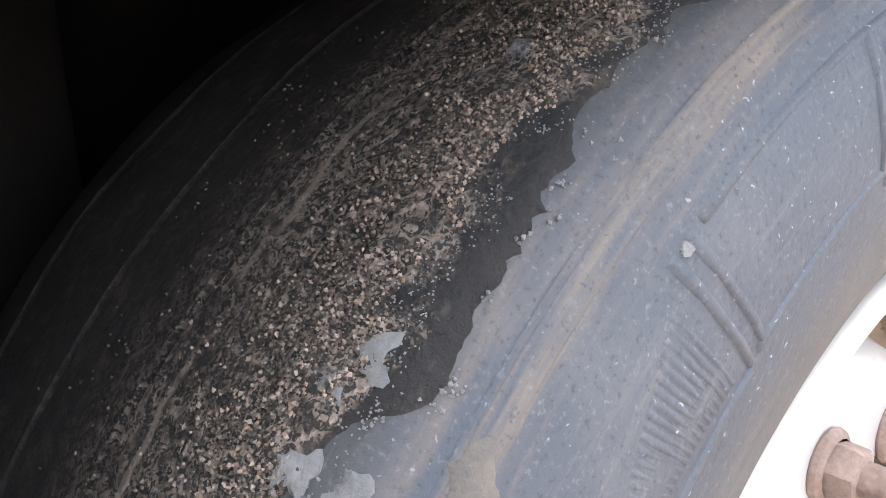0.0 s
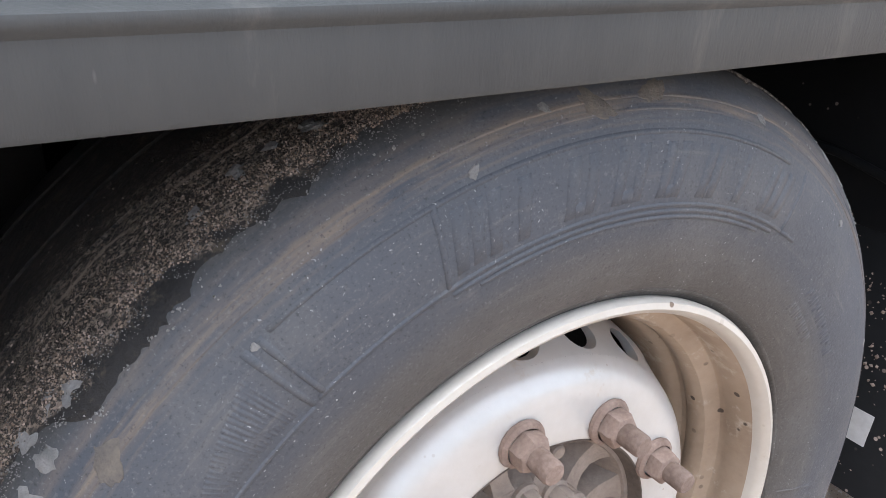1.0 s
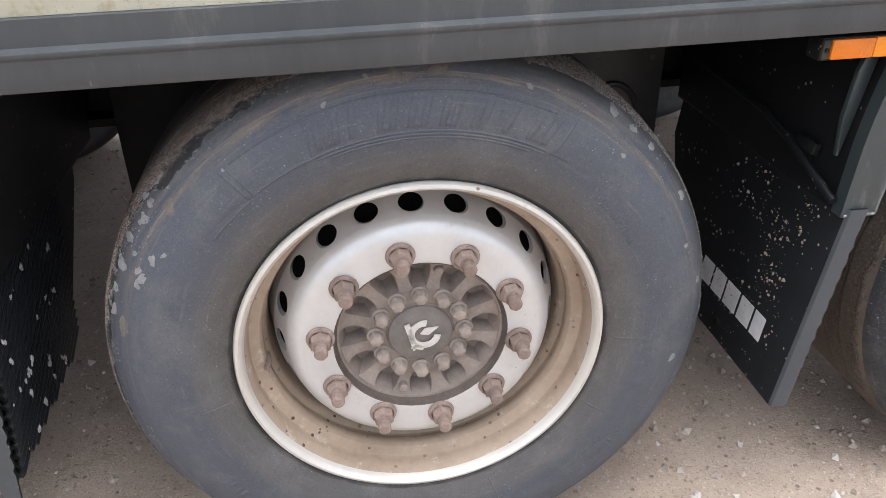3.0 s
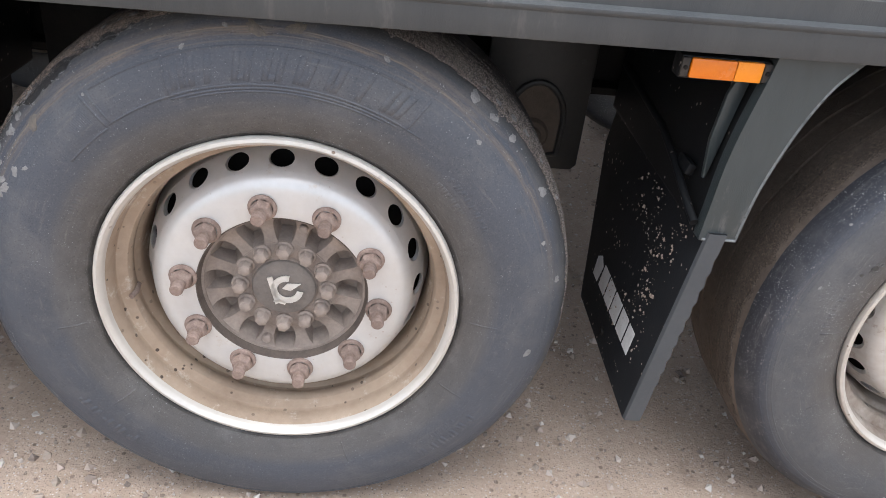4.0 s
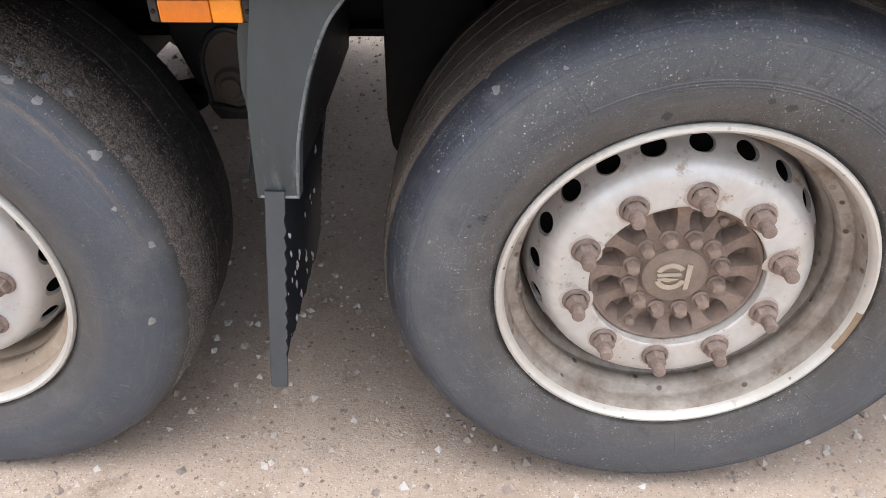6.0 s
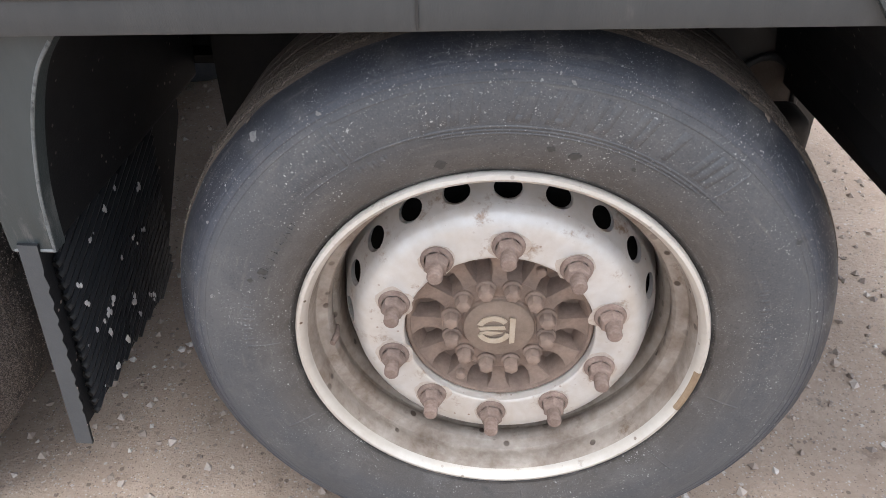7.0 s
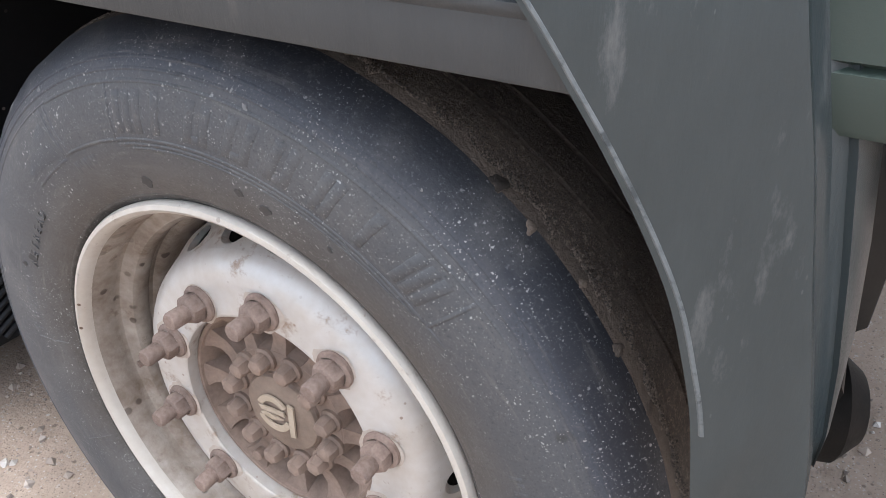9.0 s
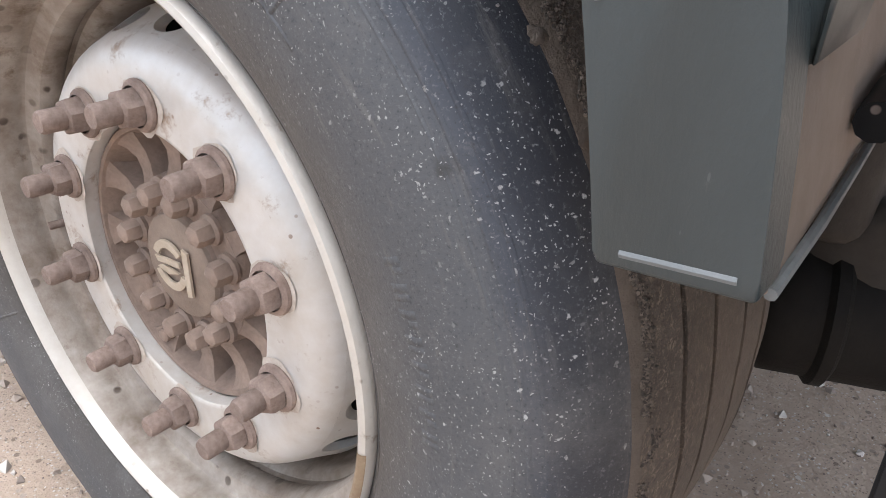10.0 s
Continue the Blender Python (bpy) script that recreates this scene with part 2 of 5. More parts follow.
def add_crust(m, y0, y1, y2, level, tones, line=None):
    """Dried mud on a tyre's shoulder: a wormy crust between two widths, thinning out inwards, and a dusty seam."""
    nt = m.node_tree
    n, l = nt.nodes, nt.links
    b = n["Principled BSDF"]

    def math_node(op, x, y=None, clamp=False):
        k = n.new("ShaderNodeMath")
        k.operation, k.use_clamp = op, clamp
        for i, v in enumerate((x, y)):
            if isinstance(v, (int, float)):
                k.inputs[i].default_value = v
            elif v is not None:
                l.new(v, k.inputs[i])
        return k.outputs[0]

    def tex(sc, detail=4.0, r=0.6, bend=0.0):
        t = n.new("ShaderNodeTexNoise")
        for key, v in (("Scale", sc), ("Detail", detail), ("Roughness", r), ("Distortion", bend)):
            t.inputs[key].default_value = v
        l.new(tc.outputs["Object"], t.inputs["Vector"])
        return t.outputs["Fac"]

    def span(v, lo, hi, a=0.0, c=1.0):
        k = n.new("ShaderNodeMapRange")
        for key, val in (("From Min", lo), ("From Max", hi), ("To Min", a), ("To Max", c)):
            k.inputs[key].default_value = val
        l.new(v, k.inputs["Value"])
        return k.outputs[0]

    def blend(f, a, c):
        x = n.new("ShaderNodeMix")
        x.data_type = "RGBA"
        l.new(f, x.inputs["Factor"])
        for sock, v in ((x.inputs["A"], a), (x.inputs["B"], c)):
            if isinstance(v, tuple):
                sock.default_value = (*v, 1)
            else:
                l.new(v, sock)
        return x.outputs["Result"]

    tc = n.new("ShaderNodeTexCoord")
    xyz = n.new("ShaderNodeSeparateXYZ")
    l.new(tc.outputs["Object"], xyz.inputs[0])
    y = math_node("ADD", xyz.outputs[1], span(tex(38, 5), 0.3, 0.7, -0.009, 0.009))
    band = math_node("MULTIPLY", span(y, y0, y0 + 0.004), span(y, y1, y2, 1.0, 0.12))
    patch = span(tex(30, 6, 0.7), 0.3, 0.5)
    worm = tex(300, 2.5, 0.55, 1.2)
    worm_fine = tex(620, 2.0, 0.5, 1.0)
    grain = math_node("MAXIMUM", span(worm, level, level + 0.05), span(worm_fine, level + 0.05, level + 0.1))
    f = math_node("MULTIPLY", math_node("MULTIPLY", band, patch), grain, True)
    tone = n.new("ShaderNodeValToRGB")
    e = tone.color_ramp.elements
    e[0].position, e[0].color = 0.32, (*tones[0], 1)
    e[1].position, e[1].color = 0.72, (*tones[-1], 1)
    for k in range(1, len(tones) - 1):
        e.new(0.32 + 0.4 * k / (len(tones) - 1)).color = (*tones[k], 1)
    l.new(tex(170, 3, 0.7), tone.inputs[0])
    col = b.inputs["Base Color"].links[0].from_socket
    haze = math_node("MULTIPLY", band, span(tex(16, 8, 0.75), 0.4, 0.7, 0.0, 0.6))
    col = blend(haze, col, tuple(v * 0.45 for v in tones[1]))
    col = blend(f, col, tone.outputs[0])
    if line:
        away = math_node("ABSOLUTE", math_node("SUBTRACT", math_node("ADD", xyz.outputs[1], span(tex(24, 4), 0.3, 0.7, -0.004, 0.004)), line))
        g = math_node("MULTIPLY", span(away, 0.0022, 0.0009), span(tex(28, 5), 0.42, 0.55))
        col = blend(math_node("MULTIPLY", g, 0.8), col, tones[-2])
    l.new(col, b.inputs["Base Color"])
    bp = n.new("ShaderNodeBump")
    bp.inputs["Strength"].default_value, bp.inputs["Distance"].default_value = 0.9, 0.003
    l.new(math_node("MULTIPLY", f, 1.0), bp.inputs["Height"])
    l.new(b.inputs["Normal"].links[0].from_socket, bp.inputs["Normal"])
    l.new(bp.outputs[0], b.inputs["Normal"])


TREAD_DRY = material("dried_mud_tread", (0.075, 0.06, 0.047), (0.175, 0.137, 0.107), 0.88, scale=12, fine=80, amount=0.8, bump=0.9, bump_scale=160, bump_dist=0.004,
                     dirt=(0.03, 0.026, 0.022), dirt_level=0.62, dirt_scale=18)
BROWN_CRUST = material("brown_crust", (0.05, 0.04, 0.032), (0.16, 0.125, 0.098), 0.92, scale=60, fine=420, amount=0.6, bump=0.4, bump_scale=600,
                       islands=((0.03, 0.026, 0.022), (0.065, 0.052, 0.042), (0.11, 0.088, 0.07), (0.16, 0.128, 0.1), (0.22, 0.175, 0.14)))
add_crust(TREAD, 0.024, 0.075, 0.14, 0.49, ((0.06, 0.052, 0.045), (0.18, 0.145, 0.115), (0.32, 0.255, 0.205), (0.48, 0.4, 0.34)), 0.0875)
add_crust(TREAD_DRY, 0.05, 0.08, 0.2, 0.52, ((0.06, 0.048, 0.038), (0.13, 0.1, 0.078), (0.22, 0.17, 0.13), (0.32, 0.255, 0.2)))
CRUMB = material("mud_crumbs", (0.025, 0.024, 0.024), (0.36, 0.275, 0.21), 0.9, scale=90, fine=520, amount=0.62, bump=0.4, bump_scale=600,
                 islands=((0.016, 0.016, 0.016), (0.024, 0.022, 0.022), (0.1, 0.08, 0.064), (0.26, 0.195, 0.15), (0.36, 0.275, 0.21), (0.48, 0.38, 0.31)))
CRUST = material("tan_crust", (0.09, 0.077, 0.066), (0.3, 0.26, 0.23), 0.9, scale=60, fine=420, amount=0.6, bump=0.4, bump_scale=600,
                 islands=((0.03, 0.028, 0.026), (0.07, 0.06, 0.052), (0.14, 0.118, 0.1), (0.22, 0.185, 0.16), (0.3, 0.26, 0.235)))
TAN_PATCH = material("tan_dirt_patch", (0.085, 0.08, 0.075), (0.2, 0.17, 0.14), 0.9, scale=90, fine=330, amount=0.7, bump=0.6, bump_scale=500)
SMUDGE = material("dark_smudge", (0.03, 0.029, 0.028), (0.06, 0.057, 0.054), 0.7, scale=80, fine=300, amount=0.9, bump=0.3)
SPATTER = material("tan_spatter", (0.22, 0.17, 0.135), (0.36, 0.29, 0.24), 0.9, scale=60, fine=300, amount=0.8, bump=0.3)
CLOD = material("pale_clods", (0.13, 0.132, 0.132), (0.3, 0.29, 0.28), 0.8, scale=60, fine=300, amount=0.8, bump=0.7, bump_scale=420, bump_dist=0.003)
PALE_EDGE = material("worn_pale_edge", (0.1, 0.112, 0.118), (0.21, 0.22, 0.22), 0.6, scale=30, fine=160, amount=0.7, bump=0.3)
RIM_PAINT = material("silver_rim_paint", (0.6, 0.575, 0.53), (0.48, 0.44, 0.38), 0.42, 0.25, scale=7, fine=90, amount=0.6, bump=0.12, bump_scale=300,
                     dirt=(0.42, 0.34, 0.26), dirt_level=0.64, dirt_scale=11, specks=(0.2, 0.15, 0.11), speck_scale=70, speck_level=0.94)
RIM_SCUFFED = material("scuffed_rim_paint", (0.58, 0.55, 0.5), (0.44, 0.39, 0.33), 0.45, 0.2, scale=9, fine=90, amount=0.7, bump=0.2, bump_scale=300,
                       dirt=(0.2, 0.14, 0.095), dirt_level=0.6, dirt_scale=24, specks=(0.14, 0.095, 0.065), speck_scale=90, speck_level=0.85)
RIM_DIRTY = material("dusty_rim_barrel", (0.42, 0.33, 0.245), (0.25, 0.18, 0.125), 0.7, 0.05, scale=6, fine=60, amount=0.7, bump=0.3, bump_scale=240,
                     dirt=(0.56, 0.5, 0.42), dirt_level=0.56, dirt_scale=16, specks=(0.06, 0.042, 0.03), speck_scale=70, speck_level=0.7)
RIM_GREY = material("grimy_rim_barrel", (0.44, 0.395, 0.345), (0.15, 0.108, 0.077), 0.6, 0.1, scale=11, fine=60, amount=0.85, bump=0.3, bump_scale=240,
                    dirt=(0.15, 0.108, 0.076), dirt_level=0.57, dirt_scale=17, specks=(0.07, 0.05, 0.036), speck_scale=42, speck_level=0.6)
DISC_PAINT = material("disc_paint", (0.62, 0.615, 0.6), (0.5, 0.48, 0.45), 0.33, 0.3, scale=8, fine=70, amount=0.6, bump=0.1, bump_scale=300,
                      dirt=(0.5, 0.43, 0.35), dirt_level=0.62, dirt_scale=16, specks=(0.3, 0.2, 0.13), speck_scale=170, speck_level=0.96)
DISC_STAINED = material("stained_disc_paint", (0.62, 0.61, 0.59), (0.46, 0.41, 0.35), 0.38, 0.25, scale=9, fine=70, amount=0.7, bump=0.15, bump_scale=300,
                        dirt=(0.27, 0.185, 0.125), dirt_level=0.57, dirt_scale=20, specks=(0.2, 0.12, 0.075), speck_scale=130, speck_level=0.93)
NUT = material("dusty_rusty_nut", (0.14, 0.093, 0.072), (0.31, 0.235, 0.195), 0.85, scale=60, fine=300, amount=0.8, bump=0.6, bump_scale=500, per_object=0.18)
HUB = material("dusty_hub", (0.175, 0.14, 0.116), (0.33, 0.272, 0.23), 0.88, scale=25, fine=160, amount=0.8, bump=0.5, bump_scale=320, per_object=0.1)
SEAL = material("grimy_hub_seal", (0.05, 0.038, 0.03), (0.12, 0.094, 0.076), 0.85, scale=50, fine=240, amount=0.8, bump=0.4)
HANGER = material("grey_hanger_paint", (0.015, 0.016, 0.016), (0.032, 0.03, 0.027), 0.5, scale=8, fine=80, amount=0.7, bump=0.3, dirt=(0.07, 0.056, 0.043), dirt_level=0.6)
HANGER_DUST = material("dusty_hanger_recess", (0.075, 0.058, 0.044), (0.13, 0.1, 0.078), 0.9, scale=20, fine=120, amount=0.8, bump=0.4)
HUB_BROWN = material("brown_dusty_hub", (0.135, 0.096, 0.074), (0.28, 0.205, 0.16), 0.88, scale=25, fine=160, amount=0.8, bump=0.5, bump_scale=320, per_object=0.1)
SHEET_DUST = material("tan_sheet_dust", (0.25, 0.195, 0.155), (0.36, 0.29, 0.24), 0.85, scale=8, fine=60, amount=0.8, bump=0.3, dirt=(0.12, 0.1, 0.085), dirt_level=0.62, dirt_scale=20)
HALO = material("brown_dust_smear", (0.37, 0.295, 0.23), (0.54, 0.48, 0.42), 0.8, scale=70, fine=300, amount=0.9, bump=0.3)
CAP_TAN = material("tan_hub_cap_face", (0.17, 0.125, 0.095), (0.28, 0.215, 0.165), 0.7, 0.05, scale=30, fine=200, amount=0.7, bump=0.4, bump_scale=400)
CAP = material("hub_cap_face", (0.12, 0.108, 0.098), (0.22, 0.19, 0.165), 0.7, 0.1, scale=30, fine=200, amount=0.7, bump=0.4, bump_scale=400)
EMBLEM = material("worn_emblem", (0.5, 0.47, 0.42), (0.62, 0.6, 0.56), 0.5, 0.2, scale=60, fine=300, amount=0.7, bump=0.3)
EMBLEM_TAN = material("tan_emblem", (0.34, 0.27, 0.19), (0.46, 0.39, 0.31), 0.6, 0.05, scale=60, fine=300, amount=0.7, bump=0.3)
RAIL = material("grey_rail_plastic", (0.047, 0.052, 0.056), (0.08, 0.083, 0.083), 0.5, scale=9, fine=60, amount=0.6, stretch=(1, 1, 0.25), bump=0.3, bump_scale=420,
                dirt=(0.12, 0.117, 0.112), dirt_level=0.59, dirt_scale=9, specks=(0.3, 0.3, 0.3), speck_scale=240, speck_level=0.985, spec=0.35)
CREAM = material("cream_sill_paint", (0.4, 0.385, 0.315), (0.33, 0.3, 0.215), 0.45, scale=6, fine=60, amount=0.6, bump=0.15,
                 dirt=(0.25, 0.225, 0.13), dirt_level=0.54, dirt_scale=24, specks=(0.13, 0.115, 0.06), speck_scale=330, speck_level=0.6)
RUST = material("rust", (0.16, 0.075, 0.035), (0.26, 0.14, 0.07), 0.9, scale=60, fine=260, amount=0.8, bump=0.6)
RUST_STAIN = material("rust_stain", (0.3, 0.225, 0.14), (0.2, 0.13, 0.08), 0.8, scale=70, fine=260, amount=0.8, bump=0.3)
GREEN = material("dark_green_body", (0.032, 0.05, 0.042), (0.05, 0.066, 0.056), 0.45, scale=4, fine=50, amount=0.6, bump=0.1)
SKIRT = material("grey_mudguard_plastic", (0.027, 0.036, 0.038), (0.047, 0.057, 0.059), 0.36, scale=12, fine=90, amount=0.6, stretch=(1, 1, 0.3), bump=0.25, bump_scale=420,
                 dirt=(0.12, 0.125, 0.125), dirt_level=0.58, dirt_scale=16, specks=(0.26, 0.28, 0.28), speck_scale=480, speck_level=0.99, spec=0.5)
SKIRT_WORN = material("worn_mudguard_edge", (0.075, 0.087, 0.09), (0.15, 0.16, 0.16), 0.55, scale=40, fine=160, amount=0.9, bump=0.4, dirt=(0.04, 0.046, 0.048), dirt_level=0.52, dirt_scale=60)
BLACK = material("black_plastic", (0.008, 0.009, 0.01), (0.015, 0.015, 0.016), 0.5, scale=6, fine=70, amount=0.6, bump=0.15,
                 dirt=(0.04, 0.035, 0.03), dirt_level=0.7, dirt_scale=16, specks=(0.36, 0.3, 0.26), speck_scale=95, speck_level=0.9, spec=0.2)
FLAP = material("black_flap_rubber", (0.01, 0.011, 0.0125), (0.018, 0.019, 0.021), 0.5, scale=6, fine=70, amount=0.6, bump=0.15,
                specks=(0.42, 0.34, 0.29), speck_scale=85, speck_level=0.8, spec=0.2)
RIB_RUBBER = material("ribbed_rubber", (0.009, 0.0105, 0.013), (0.016, 0.018, 0.022), 0.45, scale=9, fine=80, amount=0.7, bump=0.2)
FLAP_EDGE = material("grey_flap_edge", (0.045, 0.05, 0.055), (0.066, 0.07, 0.074), 0.6, scale=12, fine=90, amount=0.6, bump=0.2)
STEEL = material("dark_chassis_paint", (0.007, 0.007, 0.007), (0.018, 0.016, 0.014), 0.6, 0.0, scale=6, fine=60, amount=0.7, bump=0.3,
                 dirt=(0.028, 0.023, 0.019), dirt_level=0.68, dirt_scale=12, spec=0.12)
GRIME = material("grimy_steel", (0.015, 0.013, 0.011), (0.05, 0.041, 0.033), 0.8, 0.0, scale=9, fine=80, amount=0.8, bump=0.5)
WHITE = material("white_panel_paint", (0.78, 0.78, 0.77), (0.7, 0.7, 0.68), 0.4, scale=4, fine=40, amount=0.4, bump=0.06)
PRINT = material("white_print", (0.66, 0.66, 0.66), (0.5, 0.49, 0.48), 0.6, scale=40, fine=200, amount=0.7, bump=0.15)
YELLOW = material("yellow_sign", (0.8, 0.52, 0.03), (0.72, 0.45, 0.03), 0.4, scale=10, fine=90, amount=0.5, bump=0.05)
INK = material("black_ink", (0.02, 0.02, 0.02), (0.03, 0.03, 0.03), 0.5, scale=10, fine=90, bump=0.05)
AMBER = material("amber_lens", (0.72, 0.19, 0.006), (0.6, 0.15, 0.006), 0.25, scale=30, fine=200, amount=0.7, bump=0.3, bump_scale=300, dirt=(0.36, 0.13, 0.03), dirt_level=0.6, dirt_scale=40)
AMBER_LIGHT = material("amber_reflector", (0.88, 0.29, 0.008), (0.8, 0.24, 0.008), 0.3, scale=40, fine=300, amount=0.5, bump=0.6, bump_scale=420)
GROUND = material("packed_gravel", (0.33, 0.245, 0.183), (0.5, 0.395, 0.31), 0.92, scale=2.2, fine=60, amount=0.75, bump=0.9, bump_scale=110, bump_dist=0.006,
                  dirt=(0.26, 0.195, 0.148), dirt_level=0.57, dirt_scale=6, specks=(0.52, 0.48, 0.44), speck_scale=120, speck_level=0.5)


def add_aggregate(m):
    """Small stones of many tones set into the surface, at two sizes."""
    nt = m.node_tree
    n, l = nt.nodes, nt.links
    b = n["Principled BSDF"]
    col = b.inputs["Base Color"].links[0].from_socket
    tc = n.new("ShaderNodeTexCoord")
    height = None
    for size, share in ((75.0, 0.8), (210.0, 0.6)):
        v = n.new("ShaderNodeTexVoronoi")
        v.inputs["Scale"].default_value = size
        l.new(tc.outputs["Object"], v.inputs["Vector"])
        sep = n.new("ShaderNodeSeparateColor")
        l.new(v.outputs["Color"], sep.inputs[0])
        disc = n.new("ShaderNodeMapRange")
        disc.inputs["From Min"].default_value, disc.inputs["From Max"].default_value = 0.42, 0.3
        l.new(v.outputs["Distance"], disc.inputs["Value"])
        pick = n.new("ShaderNodeMapRange")
        pick.inputs["From Min"].default_value, pick.inputs["From Max"].default_value = share, share + 0.05
        l.new(sep.outputs[0], pick.inputs["Value"])
        f = n.new("ShaderNodeMath")
        f.operation = "MULTIPLY"
        l.new(disc.outputs[0], f.inputs[0])
        l.new(pick.outputs[0], f.inputs[1])
        tone = n.new("ShaderNodeValToRGB")
        e = tone.color_ramp.elements
        e[0].color, e[1].color = (0.19, 0.145, 0.115, 1), (0.56, 0.51, 0.46, 1)
        for p, c in ((0.25, (0.24, 0.18, 0.14, 1)), (0.5, (0.34, 0.28, 0.235, 1)), (0.75, (0.42, 0.33, 0.26, 1))):
            e.new(p).color = c
        l.new(sep.outputs[1], tone.inputs[0])
        mx = n.new("ShaderNodeMix")
        mx.data_type = "RGBA"
        l.new(f.outputs[0], mx.inputs["Factor"])
        l.new(col, mx.inputs["A"])
        l.new(tone.outputs[0], mx.inputs["B"])
        col = mx.outputs["Result"]
    l.new(col, b.inputs["Base Color"])


add_aggregate(GROUND)
PEBBLE = material("pebbles", (0.3, 0.25, 0.21), (0.48, 0.42, 0.37), 0.85, scale=40, fine=260, amount=0.8, bump=0.4,
                  islands=((0.17, 0.13, 0.105), (0.26, 0.2, 0.16), (0.3, 0.24, 0.19), (0.34, 0.27, 0.22), (0.46, 0.37, 0.3), (0.5, 0.43, 0.37), (0.62, 0.58, 0.53)))


# ---- mesh helpers ----
def part(name, bm, mat, parent=None, label="", smooth=True, recalc=True):
    """Links a bmesh as one mesh object under a thing or a part."""
    if recalc:
        bmesh.ops.recalc_face_normals(bm, faces=bm.faces)
    me = bpy.data.meshes.new(name)
    bm.to_mesh(me)
    bm.free()
    me.materials.append(mat)
    if smooth:
        me.polygons.foreach_set("use_smooth", [True] * len(me.polygons))
        me.set_sharp_from_angle(angle=radians(38))
    ob = new(name, me)
    if parent:
        ob.parent = parent
    if label:
        tagged(ob, label)
    return ob


def again(ob, parent, m):
    """One more object on the mesh of ob."""
    o = new(ob.name.split(".")[0], ob.data)
    o.parent = parent
    o.matrix_basis = m
    if "label" in ob:
        tagged(o, ob["label"])
    return o


def empty(name, x=0, y=0, z=0, **tags):
    ob = new(name)
    ob.location = (x, y, z)
    ob.empty_display_size = 0.05
    return tagged(ob, **tags)


def lathe(profile, steps=144, closed=False):
    """Turns a profile of (radius, y) round the y axis."""
    bm = bmesh.new()
    rows = []
    for r, y in profile:
        if r < 1e-6:
            rows.append([bm.verts.new((0, y, 0))])
        else:
            rows.append([bm.verts.new((r * math.sin(2 * math.pi * i / steps), y, r * math.cos(2 * math.pi * i / steps))) for i in range(steps)])
    pairs = list(zip(rows, rows[1:])) + ([(rows[-1], rows[0])] if closed else [])
    for a, b in pairs:
        for i in range(steps):
            j = (i + 1) % steps
            if len(a) == 1:
                bm.faces.new((a[0], b[j], b[i]))
            elif len(b) == 1:
                bm.faces.new((a[i], a[j], b[0]))
            else:
                bm.faces.new((a[i], a[j], b[j], b[i]))
    return bm


def box(bm, x0, x1, y0, y1, z0, z1, bevel=0.0, seg=2):
    v = bmesh.ops.create_cube(bm, size=1.0)["verts"]
    for p in v:
        p.co = Vector(((x0 + x1) / 2 + p.co.x * (x1 - x0), (y0 + y1) / 2 + p.co.y * (y1 - y0), (z0 + z1) / 2 + p.co.z * (z1 - z0)))
    if bevel:
        edges = list({e for p in v for e in p.link_edges})
        bmesh.ops.bevel(bm, geom=edges, offset=bevel, segments=seg, affect="EDGES", profile=0.5)
    return bm


def slab(outline, y0, y1, bevel=0.0, seg=2):
    """A plate with an outline in x and z, from y0 to y1."""
    bm = bmesh.new()
    a = [bm.verts.new((x, y0, z)) for x, z in outline]
    b = [bm.verts.new((x, y1, z)) for x, z in outline]
    bm.faces.new(a)
    bm.faces.new(b[::-1])
    n = len(a)
    for i in range(n):
        bm.faces.new((a[i], b[i], b[(i + 1) % n], a[(i + 1) % n]))
    if bevel:
        bmesh.ops.bevel(bm, geom=[e for e in bm.edges if e.is_manifold], offset=bevel, segments=seg, affect="EDGES", profile=0.5, clamp_overlap=True)
    return bm


def tube(bm, points, radius, sides=12):
    """A round bar along points, with capped ends."""
    rings = []
    for i, p in enumerate(points):
        d = (Vector(points[min(i + 1, len(points) - 1)]) - Vector(points[max(i - 1, 0)])).normalized()
        u = d.orthogonal().normalized() if not rings else (last - d * last.dot(d)).normalized()
        last = u
        w = d.cross(u)
        rings.append([bm.verts.new(Vector(p) + radius * (math.cos(a) * u + math.sin(a) * w)) for a in (2 * math.pi * k / sides for k in range(sides))])
    for a, b in zip(rings, rings[1:]):
        for k in range(sides):
            bm.faces.new((a[k], a[(k + 1) % sides], b[(k + 1) % sides], b[k]))
    bm.faces.new(rings[0][::-1])
    bm.faces.new(rings[-1])
    return bm


def lump(bm, place, size, squash=(1, 1, 1)):
    """One small irregular stone or crumb."""
    v = bmesh.ops.create_icosphere(bm, subdivisions=1, radius=size)["verts"]
    turn = Euler([random.uniform(0, 6.28) for _ in range(3)]).to_matrix()
    for p in v:
        q = turn @ (p.co * random.uniform(0.7, 1.25))
        p.co = Vector(place) + Vector((q.x * squash[0], q.y * squash[1], q.z * squash[2]))


def smooth_line(points, steps=6):
    """A smooth curve through points of a plane."""
    out = []
    for i in range(len(points) - 1):
        p0, p1, p2, p3 = (Vector(points[min(max(k, 0), len(points) - 1)]) for k in (i - 1, i, i + 1, i + 2))
        for k in range(steps):
            t = k / steps
            out.append(tuple(0.5 * (2 * p1 + (p2 - p0) * t + (2 * p0 - 5 * p1 + 4 * p2 - p3) * t * t + (3 * p1 - p0 - 3 * p2 + p3) * t ** 3)))
    return out + [tuple(points[-1])]


